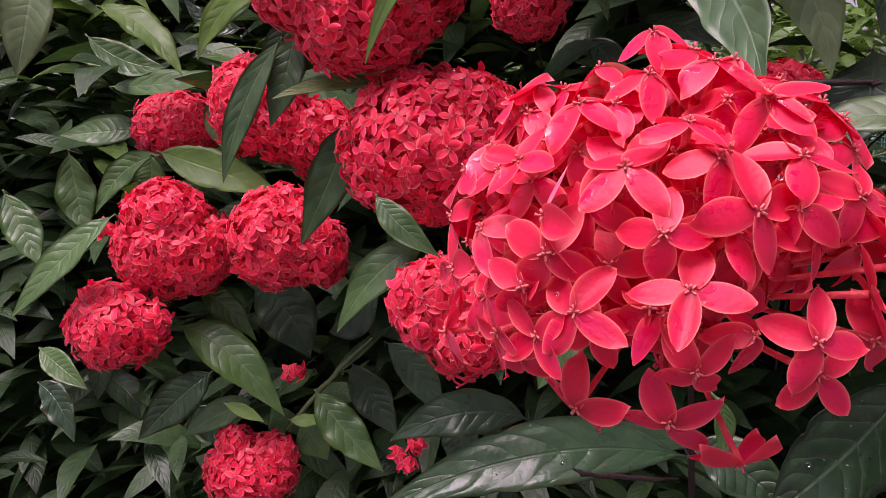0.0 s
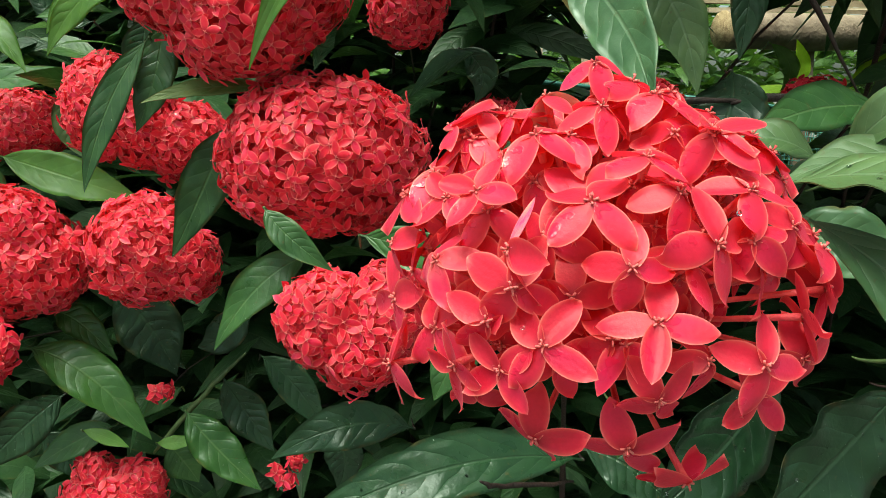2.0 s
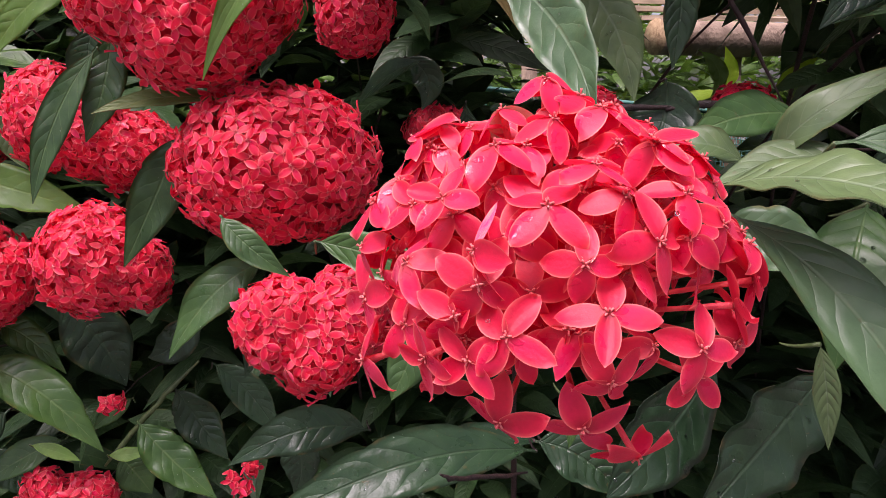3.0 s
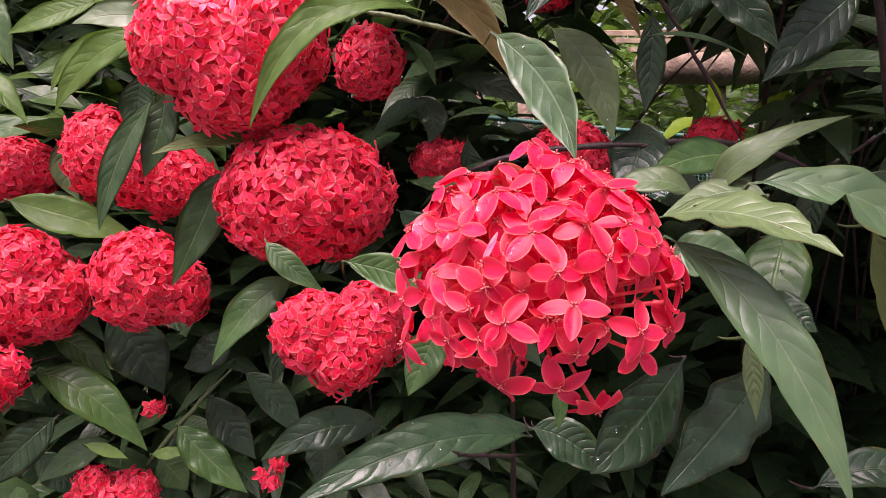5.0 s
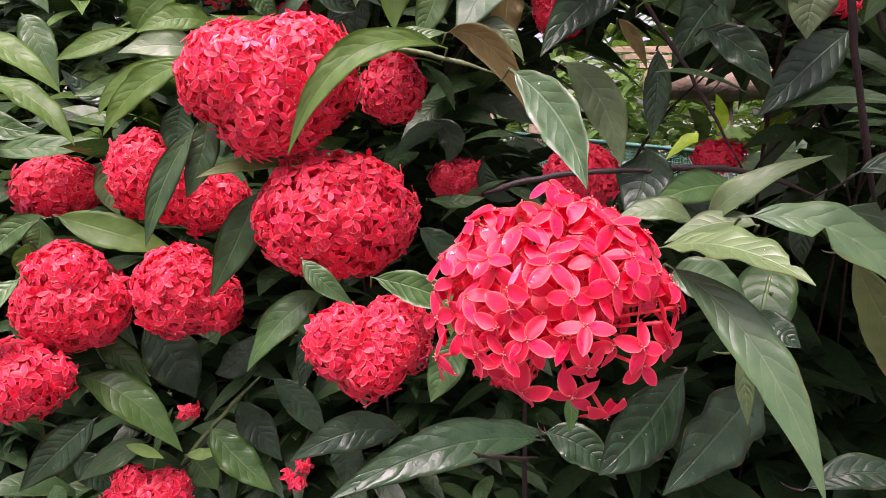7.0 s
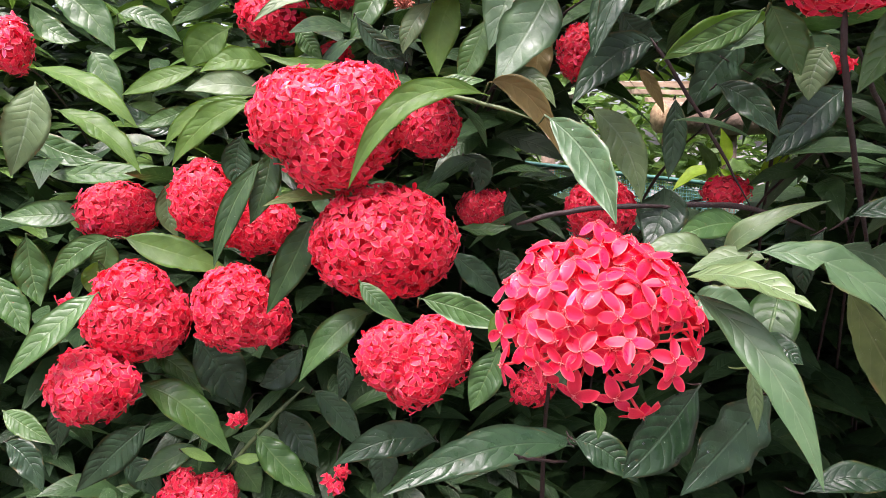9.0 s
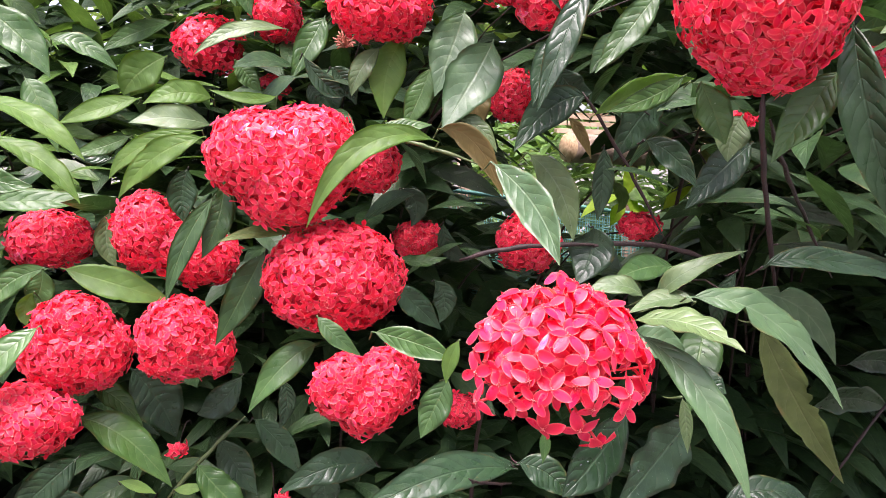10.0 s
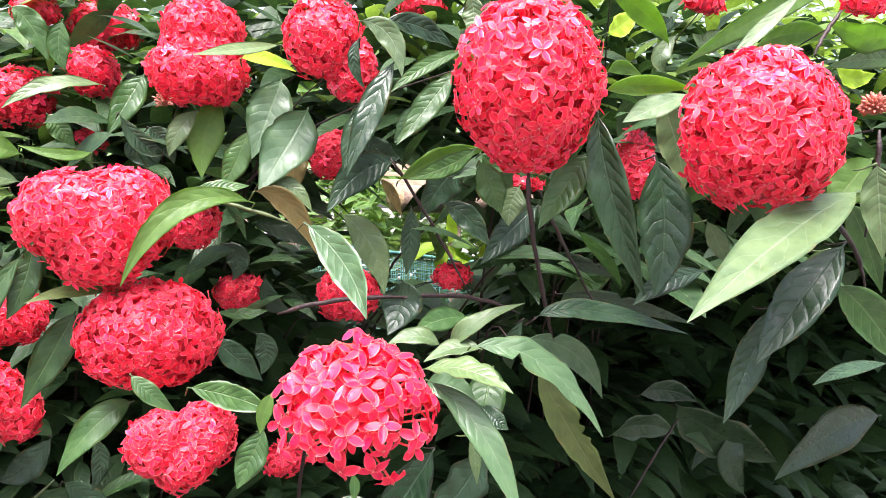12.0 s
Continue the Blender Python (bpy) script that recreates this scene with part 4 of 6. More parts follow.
head_top_four = thing('flowering_branch', (0.12, 1.3, 0.0), 'tall branch with a leaning scarlet flower head', 'flower branch', 'flowering branches of the shrub')
main_stem(head_top_four, (0.12, 1.3, 0.0), (0.124, 1.218, 1.023), (0.150, 0.616, 1.421), 0.0038)
flower_head(head_top_four, [((0.133, 0.619, 1.453), (0.046, 0.042, 0.049)), ((0.167, 0.614, 1.419), (0.031, 0.031, 0.039))], 0.0095, 'fine', 1.0, 0.0)

head_top_five = thing('flowering_branch', (-0.07, 1.8, 0.0), 'branch with a small scarlet head up high', 'flower branch', 'flowering branches of the shrub')
main_stem(head_top_five, (-0.07, 1.8, 0.0), (-0.070, 1.728, 1.109), (-0.068, 1.201, 1.540), 0.0038)
flower_head(head_top_five, [((-0.068, 1.201, 1.555), (0.060, 0.049, 0.051))], 0.015, 'far', 1.0, 0.0)

head_top_six = thing('flowering_branch', (-0.08, 1.62, 0.0), 'branch with a small rounded scarlet head', 'flower branch', 'flowering branches of the shrub')
main_stem(head_top_six, (-0.08, 1.62, 0.0), (-0.082, 1.548, 1.036), (-0.096, 1.017, 1.439), 0.0038)
flower_head(head_top_six, [((-0.096, 1.017, 1.450), (0.040, 0.034, 0.037))], 0.015, 'far', 1.0, 0.0)

head_top_seven = thing('flowering_branch', (-0.2, 1.78, 0.0), 'branch with a half-hidden scarlet head', 'flower branch', 'flowering branches of the shrub')
main_stem(head_top_seven, (-0.2, 1.78, 0.0), (-0.197, 1.708, 1.121), (-0.175, 1.181, 1.557), 0.0038)
flower_head(head_top_seven, [((-0.175, 1.181, 1.565), (0.039, 0.028, 0.025))], 0.015, 'far', 1.0, 0.0)

head_top_eight = thing('flowering_branch', (0.02, 1.39, 0.0), 'branch with a scarlet head above dark leaves', 'flower branch', 'flowering branches of the shrub')
main_stem(head_top_eight, (0.02, 1.39, 0.0), (0.059, 1.318, 1.116), (0.343, 0.790, 1.550), 0.0038)
flower_head(head_top_eight, [((0.343, 0.790, 1.556), (0.038, 0.027, 0.021))], 0.015, 'far', 1.0, 0.0)

head_top_nine = thing('flowering_branch', (1.0, 1.3, 0.0), 'branch with a scarlet head behind folded leaves', 'flower branch', 'flowering branches of the shrub')
main_stem(head_top_nine, (1.0, 1.3, 0.0), (0.940, 1.203, 0.939), (0.502, 0.493, 1.304), 0.0038)
flower_head(head_top_nine, [((0.502, 0.493, 1.318), (0.023, 0.030, 0.045))], 0.0095, 'fine', 1.0, 0.0)

head_top_ten = thing('flowering_branch', (1.05, 1.3, 0.0), 'branch with a scarlet head up among leaves', 'flower branch', 'flowering branches of the shrub')
main_stem(head_top_ten, (1.05, 1.3, 0.0), (1.001, 1.207, 1.110), (0.644, 0.525, 1.541), 0.0038)
flower_head(head_top_ten, [((0.644, 0.525, 1.546), (0.035, 0.022, 0.015))], 0.015, 'far', 1.0, 0.0)

head_top_last = thing('flowering_branch', (1.1, 1.3, 0.0), 'branch with a drooping scarlet head high up', 'flower branch', 'flowering branches of the shrub')
main_stem(head_top_last, (1.1, 1.3, 0.0), (1.047, 1.180, 1.076), (0.660, 0.302, 1.495), 0.0038)
flower_head(head_top_last, [((0.660, 0.302, 1.500), (0.028, 0.019, 0.016))], 0.0095, 'fine', 1.0, 0.0)

head_mid_far = thing('flowering_branch', (0.4, 1.3, 0.0), 'branch with a small red head behind the stem', 'flower branch', 'flowering branches of the shrub')
main_stem(head_mid_far, (0.4, 1.3, 0.0), (0.402, 1.219, 0.929), (0.420, 0.621, 1.291), 0.0038)
flower_head(head_mid_far, [((0.420, 0.621, 1.294), (0.031, 0.018, 0.010))], 0.015, 'far', 1.0, 0.0)

head_mid_low = thing('flowering_branch', (0.45, 1.49, 0.0), 'branch with a red head in the fence gap', 'flower branch', 'flowering branches of the shrub')
main_stem(head_mid_low, (0.45, 1.49, 0.0), (0.451, 1.418, 0.817), (0.458, 0.890, 1.135), 0.0038)
flower_head(head_mid_low, [((0.458, 0.890, 1.142), (0.037, 0.027, 0.023))], 0.015, 'far', 1.0, 0.0)

bud_branch = thing('flowering_branch', (0.6, 1.3, 0.0), 'branch with a tuft of bronze unopened buds', 'flower branch', 'flowering branches of the shrub')
main_stem(bud_branch, (0.6, 1.3, 0.0), (0.587, 1.165, 0.962), (0.495, 0.177, 1.336), 0.0042)
bud_tuft(bud_branch, (0.495, 0.177, 1.356), 0.014, 70)
stem(bud_branch, ((0.524, 0.190, 1.339), (0.522, 0.190, 1.293), (0.527, 0.200, 1.240)), 0.0026, 0.0021, True, name='side_stem')
bud_tuft(head_top_three, (-0.006, 0.917, 1.403), 0.017, 36)
leaf(head_edge, (-0.442, 0.780, 1.300), (-0.373, 0.750, 1.278), (-0.319, 0.740, 1.231), 0.0333, (0.18, -0.68, 0.71), 'young')
leaf(head_edge, (-0.422, 0.740, 1.280), (-0.431, 0.730, 1.234), (-0.451, 0.730, 1.179), 0.0502, (0.17, -0.98, 0.05), 'pale')
leaf(head_edge, (-0.487, 0.980, 1.434), (-0.436, 0.970, 1.395), (-0.398, 0.960, 1.340), 0.0539, (0.09, -0.95, 0.29), 'mid')
leaf(head_edge, (-0.454, 0.880, 1.258), (-0.391, 0.860, 1.230), (-0.344, 0.840, 1.177), 0.0367, (0.25, -0.69, 0.68), 'young')
leaf(head_edge, (-0.510, 0.980, 1.407), (-0.487, 0.980, 1.370), (-0.445, 0.970, 1.355), 0.0353, (0.13, -0.93, 0.34), 'mid')
leaf(head_edge, (-0.426, 0.950, 1.338), (-0.407, 0.940, 1.304), (-0.385, 0.930, 1.240), 0.0404, (0.21, -0.94, 0.28), 'mid')
leaf(head_edge, (-0.403, 1.000, 1.396), (-0.362, 1.000, 1.390), (-0.318, 1.000, 1.358), 0.0311, (0.18, -0.89, 0.41), 'mid')
leaf(head_edge, (-0.246, 1.100, 1.447), (-0.310, 1.130, 1.430), (-0.359, 1.130, 1.399), 0.0351, (-0.30, -0.95, 0.11), 'mid')
leaf(head_edge, (-0.256, 1.060, 1.389), (-0.296, 1.050, 1.361), (-0.319, 1.050, 1.327), 0.0595, (0.09, -0.99, 0.07), 'young')
leaf(head_edge, (-0.279, 0.920, 1.315), (-0.332, 0.910, 1.297), (-0.379, 0.910, 1.278), 0.0321, (-0.05, -0.92, 0.38), 'young')
leaf(head_five, (-0.434, 0.920, 1.122), (-0.487, 0.920, 1.121), (-0.546, 0.920, 1.118), 0.0425, (-0.02, -0.87, 0.49), 'mid')
leaf(head_five, (-0.505, 0.970, 1.174), (-0.419, 0.950, 1.174), (-0.316, 0.940, 1.181), 0.0369, (-0.15, -0.79, 0.59), 'mid')
leaf(head_five, (-0.534, 0.980, 1.239), (-0.481, 0.970, 1.205), (-0.424, 0.960, 1.194), 0.0380, (-0.10, -0.98, 0.19), 'mid')
leaf(head_five, (-0.313, 0.860, 1.167), (-0.319, 0.860, 1.129), (-0.307, 0.860, 1.094), 0.0296, (0.19, -0.98, 0.02), 'pale')
leaf(head_five, (-0.360, 0.800, 1.103), (-0.297, 0.790, 1.083), (-0.233, 0.800, 1.056), 0.0413, (0.15, -0.90, 0.41), 'young')
leaf(head_five, (-0.382, 0.850, 1.096), (-0.430, 0.850, 1.078), (-0.462, 0.840, 1.034), 0.0325, (-0.04, -0.98, 0.21), 'mid')
leaf(head_five, (-0.484, 0.840, 1.105), (-0.481, 0.840, 1.056), (-0.470, 0.830, 1.015), 0.0433, (0.33, -0.93, 0.16), 'mid')
leaf(head_five, (-0.390, 0.840, 1.097), (-0.394, 0.840, 1.068), (-0.409, 0.840, 1.040), 0.0345, (0.19, -0.98, -0.07), 'mid')
leaf(head_eight, (-0.366, 0.720, 1.051), (-0.409, 0.700, 1.015), (-0.455, 0.680, 0.964), 0.0373, (-0.12, -0.85, 0.51), 'mid')
leaf(head_eight, (-0.475, 0.720, 1.076), (-0.453, 0.710, 1.040), (-0.435, 0.700, 1.009), 0.0339, (0.37, -0.80, 0.47), 'mid')
leaf(head_eight, (-0.494, 0.760, 0.907), (-0.467, 0.750, 0.892), (-0.432, 0.740, 0.870), 0.0281, (0.23, -0.92, 0.30), 'mid')
leaf(head_eight, (-0.433, 0.780, 0.917), (-0.441, 0.780, 0.879), (-0.450, 0.780, 0.841), 0.0275, (0.24, -0.97, -0.05), 'dark')
leaf(head_eight, (-0.486, 0.740, 0.877), (-0.459, 0.730, 0.859), (-0.441, 0.720, 0.822), 0.0342, (0.12, -0.98, 0.12), 'dark')
leaf(head_eight, (-0.365, 0.880, 0.837), (-0.404, 0.860, 0.808), (-0.453, 0.850, 0.761), 0.0500, (0.21, -0.97, 0.14), 'dark')
leaf(head_six, (-0.348, 0.780, 0.925), (-0.292, 0.770, 0.899), (-0.239, 0.770, 0.831), 0.0478, (0.38, -0.76, 0.53), 'mid')
leaf(head_six, (-0.333, 0.800, 0.953), (-0.307, 0.800, 0.942), (-0.274, 0.800, 0.901), 0.0317, (0.42, -0.78, 0.47), 'mid')
leaf(head_six, (-0.297, 0.870, 0.959), (-0.264, 0.870, 0.913), (-0.241, 0.870, 0.858), 0.0676, (0.29, -0.94, 0.16), 'dark')
leaf(head_six, (-0.283, 0.800, 0.834), (-0.319, 0.790, 0.823), (-0.358, 0.780, 0.801), 0.0331, (-0.06, -0.79, 0.61), 'mid')
leaf(head_six, (-0.395, 0.820, 1.072), (-0.406, 0.820, 1.051), (-0.404, 0.820, 1.029), 0.0209, (0.24, -0.97, -0.05), 'young')
leaf(head_nine, (-0.211, 0.790, 0.851), (-0.182, 0.780, 0.815), (-0.139, 0.770, 0.772), 0.0424, (0.24, -0.87, 0.44), 'mid')
leaf(head_nine, (-0.239, 0.780, 0.823), (-0.219, 0.780, 0.822), (-0.198, 0.780, 0.824), 0.0147, (-0.00, -0.73, 0.68), 'young')
leaf(head_nine, (-0.299, 0.760, 0.849), (-0.277, 0.760, 0.840), (-0.257, 0.760, 0.829), 0.0136, (0.23, -0.83, 0.51), 'young')
leaf(head_nine, (-0.184, 0.840, 0.864), (-0.164, 0.840, 0.825), (-0.135, 0.830, 0.783), 0.0444, (0.14, -0.97, 0.20), 'dark')
leaf(head_nine, (-0.141, 0.820, 0.895), (-0.107, 0.820, 0.859), (-0.078, 0.810, 0.812), 0.0372, (0.10, -0.98, 0.19), 'dark')
leaf(head_nine, (-0.241, 0.820, 0.802), (-0.227, 0.820, 0.782), (-0.213, 0.820, 0.757), 0.0394, (0.26, -0.95, 0.16), 'mid')
leaf(head_nine, (-0.408, 0.900, 0.783), (-0.380, 0.900, 0.757), (-0.359, 0.900, 0.722), 0.0416, (0.33, -0.91, 0.26), 'dark')
leaf(head_nine, (-0.227, 0.840, 0.856), (-0.249, 0.840, 0.842), (-0.271, 0.840, 0.823), 0.0199, (-0.13, -0.97, 0.18), 'mid')
stem(head_nine, ((-0.249, 0.800, 0.802), (-0.199, 0.800, 0.858), (-0.150, 0.800, 0.905)), 0.0029, 0.0023, False, name='side_stem')
leaf(head_seven, (-0.068, 0.680, 1.027), (-0.109, 0.670, 1.005), (-0.148, 0.670, 0.953), 0.0367, (-0.24, -0.89, 0.38), 'mid')
leaf(head_seven, (-0.128, 0.700, 1.131), (-0.151, 0.700, 1.085), (-0.183, 0.700, 1.024), 0.0405, (-0.04, -1.00, 0.02), 'deep')
leaf(head_seven, (-0.104, 0.800, 0.951), (-0.097, 0.800, 0.921), (-0.108, 0.800, 0.883), 0.0233, (-0.05, -1.00, 0.00), 'dark')
leaf(head_seven, (-0.152, 0.860, 0.944), (-0.183, 0.860, 0.906), (-0.213, 0.860, 0.892), 0.0406, (-0.12, -0.98, 0.14), 'dark')
leaf(head_twin, (-0.179, 0.680, 1.197), (-0.211, 0.670, 1.146), (-0.231, 0.660, 1.084), 0.0256, (0.04, -0.99, 0.16), 'deep')
leaf(head_twin, (-0.170, 0.690, 1.212), (-0.177, 0.680, 1.170), (-0.195, 0.680, 1.127), 0.0325, (-0.01, -0.99, 0.12), 'deep')
leaf(head_twin, (-0.081, 0.660, 1.157), (-0.133, 0.650, 1.159), (-0.177, 0.640, 1.149), 0.0158, (0.12, -0.81, 0.57), 'olive')
leaf(head_twin, (-0.214, 0.800, 1.225), (-0.222, 0.800, 1.191), (-0.219, 0.800, 1.156), 0.0366, (0.10, -1.00, -0.01), 'dark')
leaf(head_three, (-0.191, 0.750, 1.261), (-0.246, 0.750, 1.237), (-0.289, 0.760, 1.188), 0.0341, (-0.26, -0.94, 0.22), 'young')
leaf(head_three, (-0.197, 0.800, 1.270), (-0.267, 0.800, 1.248), (-0.304, 0.800, 1.209), 0.0265, (-0.16, -0.94, 0.29), 'young')
leaf(head_three, (-0.185, 0.880, 1.314), (-0.225, 0.860, 1.319), (-0.271, 0.860, 1.303), 0.0369, (0.15, -0.89, 0.42), 'young')
leaf(head_three, (-0.185, 0.840, 1.277), (-0.234, 0.820, 1.285), (-0.283, 0.820, 1.277), 0.0369, (0.18, -0.88, 0.44), 'pale')
leaf(head_three, (-0.222, 0.900, 1.287), (-0.245, 0.900, 1.267), (-0.274, 0.900, 1.245), 0.0284, (-0.15, -0.97, 0.19), 'mid')
leaf(head_three, (-0.102, 0.900, 1.323), (-0.139, 0.880, 1.316), (-0.191, 0.880, 1.326), 0.0183, (0.21, -0.89, 0.40), 'young')
leaf(head_three, (-0.295, 0.940, 1.265), (-0.332, 0.940, 1.249), (-0.373, 0.940, 1.237), 0.0262, (-0.09, -0.97, 0.24), 'mid')
leaf(head_three, (-0.321, 0.960, 1.234), (-0.359, 0.960, 1.241), (-0.391, 0.960, 1.272), 0.0296, (0.20, -0.91, 0.36), 'dark')
leaf(head_two, (0.052, 0.610, 1.258), (-0.032, 0.585, 1.251), (-0.090, 0.585, 1.169), 0.0312, (-0.12, -0.88, 0.45), 'young', cup=0.3)
leaf(head_two, (0.051, 0.610, 1.271), (0.089, 0.600, 1.258), (0.123, 0.600, 1.200), 0.0294, (-0.45, -0.83, -0.33), 'bronze')
leaf(head_two, (0.101, 0.580, 1.238), (0.128, 0.520, 1.195), (0.134, 0.470, 1.142), 0.0414, (-0.81, -0.51, 0.31), 'soft', drops=5)
leaf(head_two, (0.070, 0.660, 1.285), (0.106, 0.650, 1.279), (0.129, 0.640, 1.248), 0.0208, (-0.16, -0.95, 0.26), 'pale')
leaf(head_two, (0.165, 0.640, 1.249), (0.202, 0.630, 1.209), (0.218, 0.620, 1.148), 0.0400, (-0.23, -0.97, 0.07), 'pale', drops=8)
leaf(head_two, (-0.082, 0.560, 1.084), (-0.066, 0.552, 1.066), (-0.040, 0.550, 1.044), 0.0200, (0.30, -0.94, -0.05), 'deep')
leaf(head_two, (0.001, 0.680, 1.276), (0.028, 0.670, 1.276), (0.060, 0.670, 1.279), 0.0190, (-0.18, -0.88, 0.44), 'mid')
stem(head_two, ((0.003, 0.630, 1.261), (0.043, 0.620, 1.252), (0.093, 0.600, 1.235)), 0.0024, 0.0019, False, name='side_stem')
leaf(head_four, (-0.024, 0.580, 1.061), (0.018, 0.560, 1.052), (0.056, 0.540, 1.036), 0.0303, (-0.43, -0.90, 0.08), 'mid')
leaf(head_four, (0.047, 0.500, 1.068), (0.038, 0.500, 1.049), (0.034, 0.500, 1.026), 0.0165, (-0.29, -0.95, 0.09), 'young')
leaf(head_four, (0.051, 0.550, 1.017), (0.037, 0.550, 0.986), (0.022, 0.550, 0.954), 0.0338, (-0.37, -0.91, 0.18), 'deep')
leaf(head_four, (0.012, 0.720, 0.854), (-0.048, 0.700, 0.869), (-0.114, 0.700, 0.841), 0.0424, (0.05, -0.90, 0.42), 'dark')
leaf(head_four, (-0.068, 0.740, 0.851), (-0.054, 0.740, 0.821), (-0.062, 0.740, 0.784), 0.0373, (-0.03, -1.00, -0.00), 'dark')
leaf(head_twelve, (0.058, 0.860, 1.101), (0.094, 0.860, 1.095), (0.134, 0.860, 1.100), 0.0208, (0.01, -0.80, 0.60), 'mid')
leaf(head_twelve, (0.040, 0.800, 1.074), (0.074, 0.800, 1.044), (0.111, 0.800, 1.008), 0.0367, (0.11, -0.99, 0.12), 'dark')
leaf(head_twelve, (0.110, 0.840, 1.071), (0.126, 0.840, 1.043), (0.119, 0.840, 1.008), 0.0344, (-0.22, -0.98, -0.03), 'dark')
leaf(head_twelve, (0.072, 0.900, 1.198), (0.097, 0.900, 1.174), (0.089, 0.900, 1.141), 0.0357, (-0.18, -0.98, -0.05), 'dark')
leaf(head_twelve, (0.139, 0.900, 1.149), (0.148, 0.900, 1.108), (0.183, 0.900, 1.091), 0.0290, (-0.12, -0.99, -0.09), 'dark')
leaf(head_a, (-0.081, 0.980, 1.426), (-0.153, 0.960, 1.418), (-0.212, 0.950, 1.379), 0.0276, (0.00, -0.85, 0.53), 'pale')
leaf(head_a, (-0.157, 1.000, 1.381), (-0.141, 1.000, 1.361), (-0.120, 1.000, 1.333), 0.0324, (-0.05, -1.00, -0.04), 'mid')
leaf(head_b, (-0.028, 0.970, 1.447), (-0.051, 0.960, 1.406), (-0.081, 0.950, 1.350), 0.0437, (-0.04, -0.97, 0.23), 'mid')
leaf(head_b, (-0.050, 0.980, 1.349), (-0.038, 0.980, 1.329), (-0.008, 0.980, 1.313), 0.0295, (-0.08, -0.99, -0.10), 'dark')
leaf(head_c, (-0.008, 0.980, 1.359), (-0.017, 0.980, 1.334), (-0.008, 0.980, 1.301), 0.0370, (-0.10, -1.00, -0.00), 'dark')
leaf(head_top_three, (0.013, 0.740, 1.373), (-0.013, 0.730, 1.344), (-0.024, 0.730, 1.312), 0.0266, (-0.03, -0.98, 0.18), 'pale')
leaf(head_top_four, (0.043, 0.750, 1.388), (0.020, 0.740, 1.343), (0.015, 0.730, 1.287), 0.0458, (-0.07, -0.97, 0.21), 'young')
leaf(head_top_four, (0.106, 0.700, 1.415), (0.088, 0.690, 1.370), (0.066, 0.685, 1.312), 0.0560, (-0.29, -0.94, 0.20), 'soft')
leaf(head_top_four, (0.132, 0.670, 1.378), (0.104, 0.660, 1.330), (0.066, 0.650, 1.272), 0.0640, (-0.23, -0.92, 0.30), 'soft')
leaf(head_top_four, (0.068, 0.710, 1.350), (0.053, 0.710, 1.311), (0.036, 0.710, 1.275), 0.0334, (-0.21, -0.97, 0.09), 'mid')
leaf(head_top_four, (0.145, 0.740, 1.350), (0.135, 0.740, 1.310), (0.133, 0.740, 1.262), 0.0362, (-0.26, -0.96, 0.04), 'bronze')

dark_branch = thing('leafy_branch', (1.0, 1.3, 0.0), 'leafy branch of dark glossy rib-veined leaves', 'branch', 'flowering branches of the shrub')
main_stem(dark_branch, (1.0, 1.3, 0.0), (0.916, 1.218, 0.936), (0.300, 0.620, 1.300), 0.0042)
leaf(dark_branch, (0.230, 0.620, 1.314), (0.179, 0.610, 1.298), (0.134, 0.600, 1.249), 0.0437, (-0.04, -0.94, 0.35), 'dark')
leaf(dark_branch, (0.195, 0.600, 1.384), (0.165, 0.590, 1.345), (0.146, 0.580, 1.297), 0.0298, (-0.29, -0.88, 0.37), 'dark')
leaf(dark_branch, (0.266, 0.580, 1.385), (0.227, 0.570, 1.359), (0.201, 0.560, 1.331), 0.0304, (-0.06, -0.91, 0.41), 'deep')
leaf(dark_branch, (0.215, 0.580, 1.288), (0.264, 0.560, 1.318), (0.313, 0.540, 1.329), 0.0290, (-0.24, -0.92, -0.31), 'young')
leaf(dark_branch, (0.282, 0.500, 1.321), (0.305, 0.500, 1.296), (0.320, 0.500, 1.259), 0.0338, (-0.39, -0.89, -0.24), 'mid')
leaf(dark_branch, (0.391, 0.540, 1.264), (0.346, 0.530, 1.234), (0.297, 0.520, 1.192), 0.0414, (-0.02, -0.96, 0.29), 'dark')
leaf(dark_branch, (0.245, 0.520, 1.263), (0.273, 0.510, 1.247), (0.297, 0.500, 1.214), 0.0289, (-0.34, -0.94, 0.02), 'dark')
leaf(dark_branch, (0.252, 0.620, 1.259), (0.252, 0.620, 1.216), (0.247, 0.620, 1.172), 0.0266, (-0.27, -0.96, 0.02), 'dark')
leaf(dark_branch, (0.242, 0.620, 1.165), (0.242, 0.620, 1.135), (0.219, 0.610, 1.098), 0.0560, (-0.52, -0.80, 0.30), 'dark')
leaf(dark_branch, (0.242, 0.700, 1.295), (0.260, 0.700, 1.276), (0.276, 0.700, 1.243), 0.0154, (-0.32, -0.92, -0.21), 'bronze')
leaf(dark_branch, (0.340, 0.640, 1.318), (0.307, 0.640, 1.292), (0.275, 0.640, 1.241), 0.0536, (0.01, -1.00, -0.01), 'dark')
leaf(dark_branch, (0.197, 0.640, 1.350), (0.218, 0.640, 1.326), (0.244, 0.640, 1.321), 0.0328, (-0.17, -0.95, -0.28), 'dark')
stem(dark_branch, ((0.222, 0.620, 1.318), (0.275, 0.620, 1.247), (0.348, 0.630, 1.140)), 0.0022, 0.0017, True, name='side_stem')
stem(dark_branch, ((0.093, 0.660, 1.123), (0.168, 0.630, 1.142), (0.263, 0.620, 1.142)), 0.0031, 0.0025, True, name='side_stem')
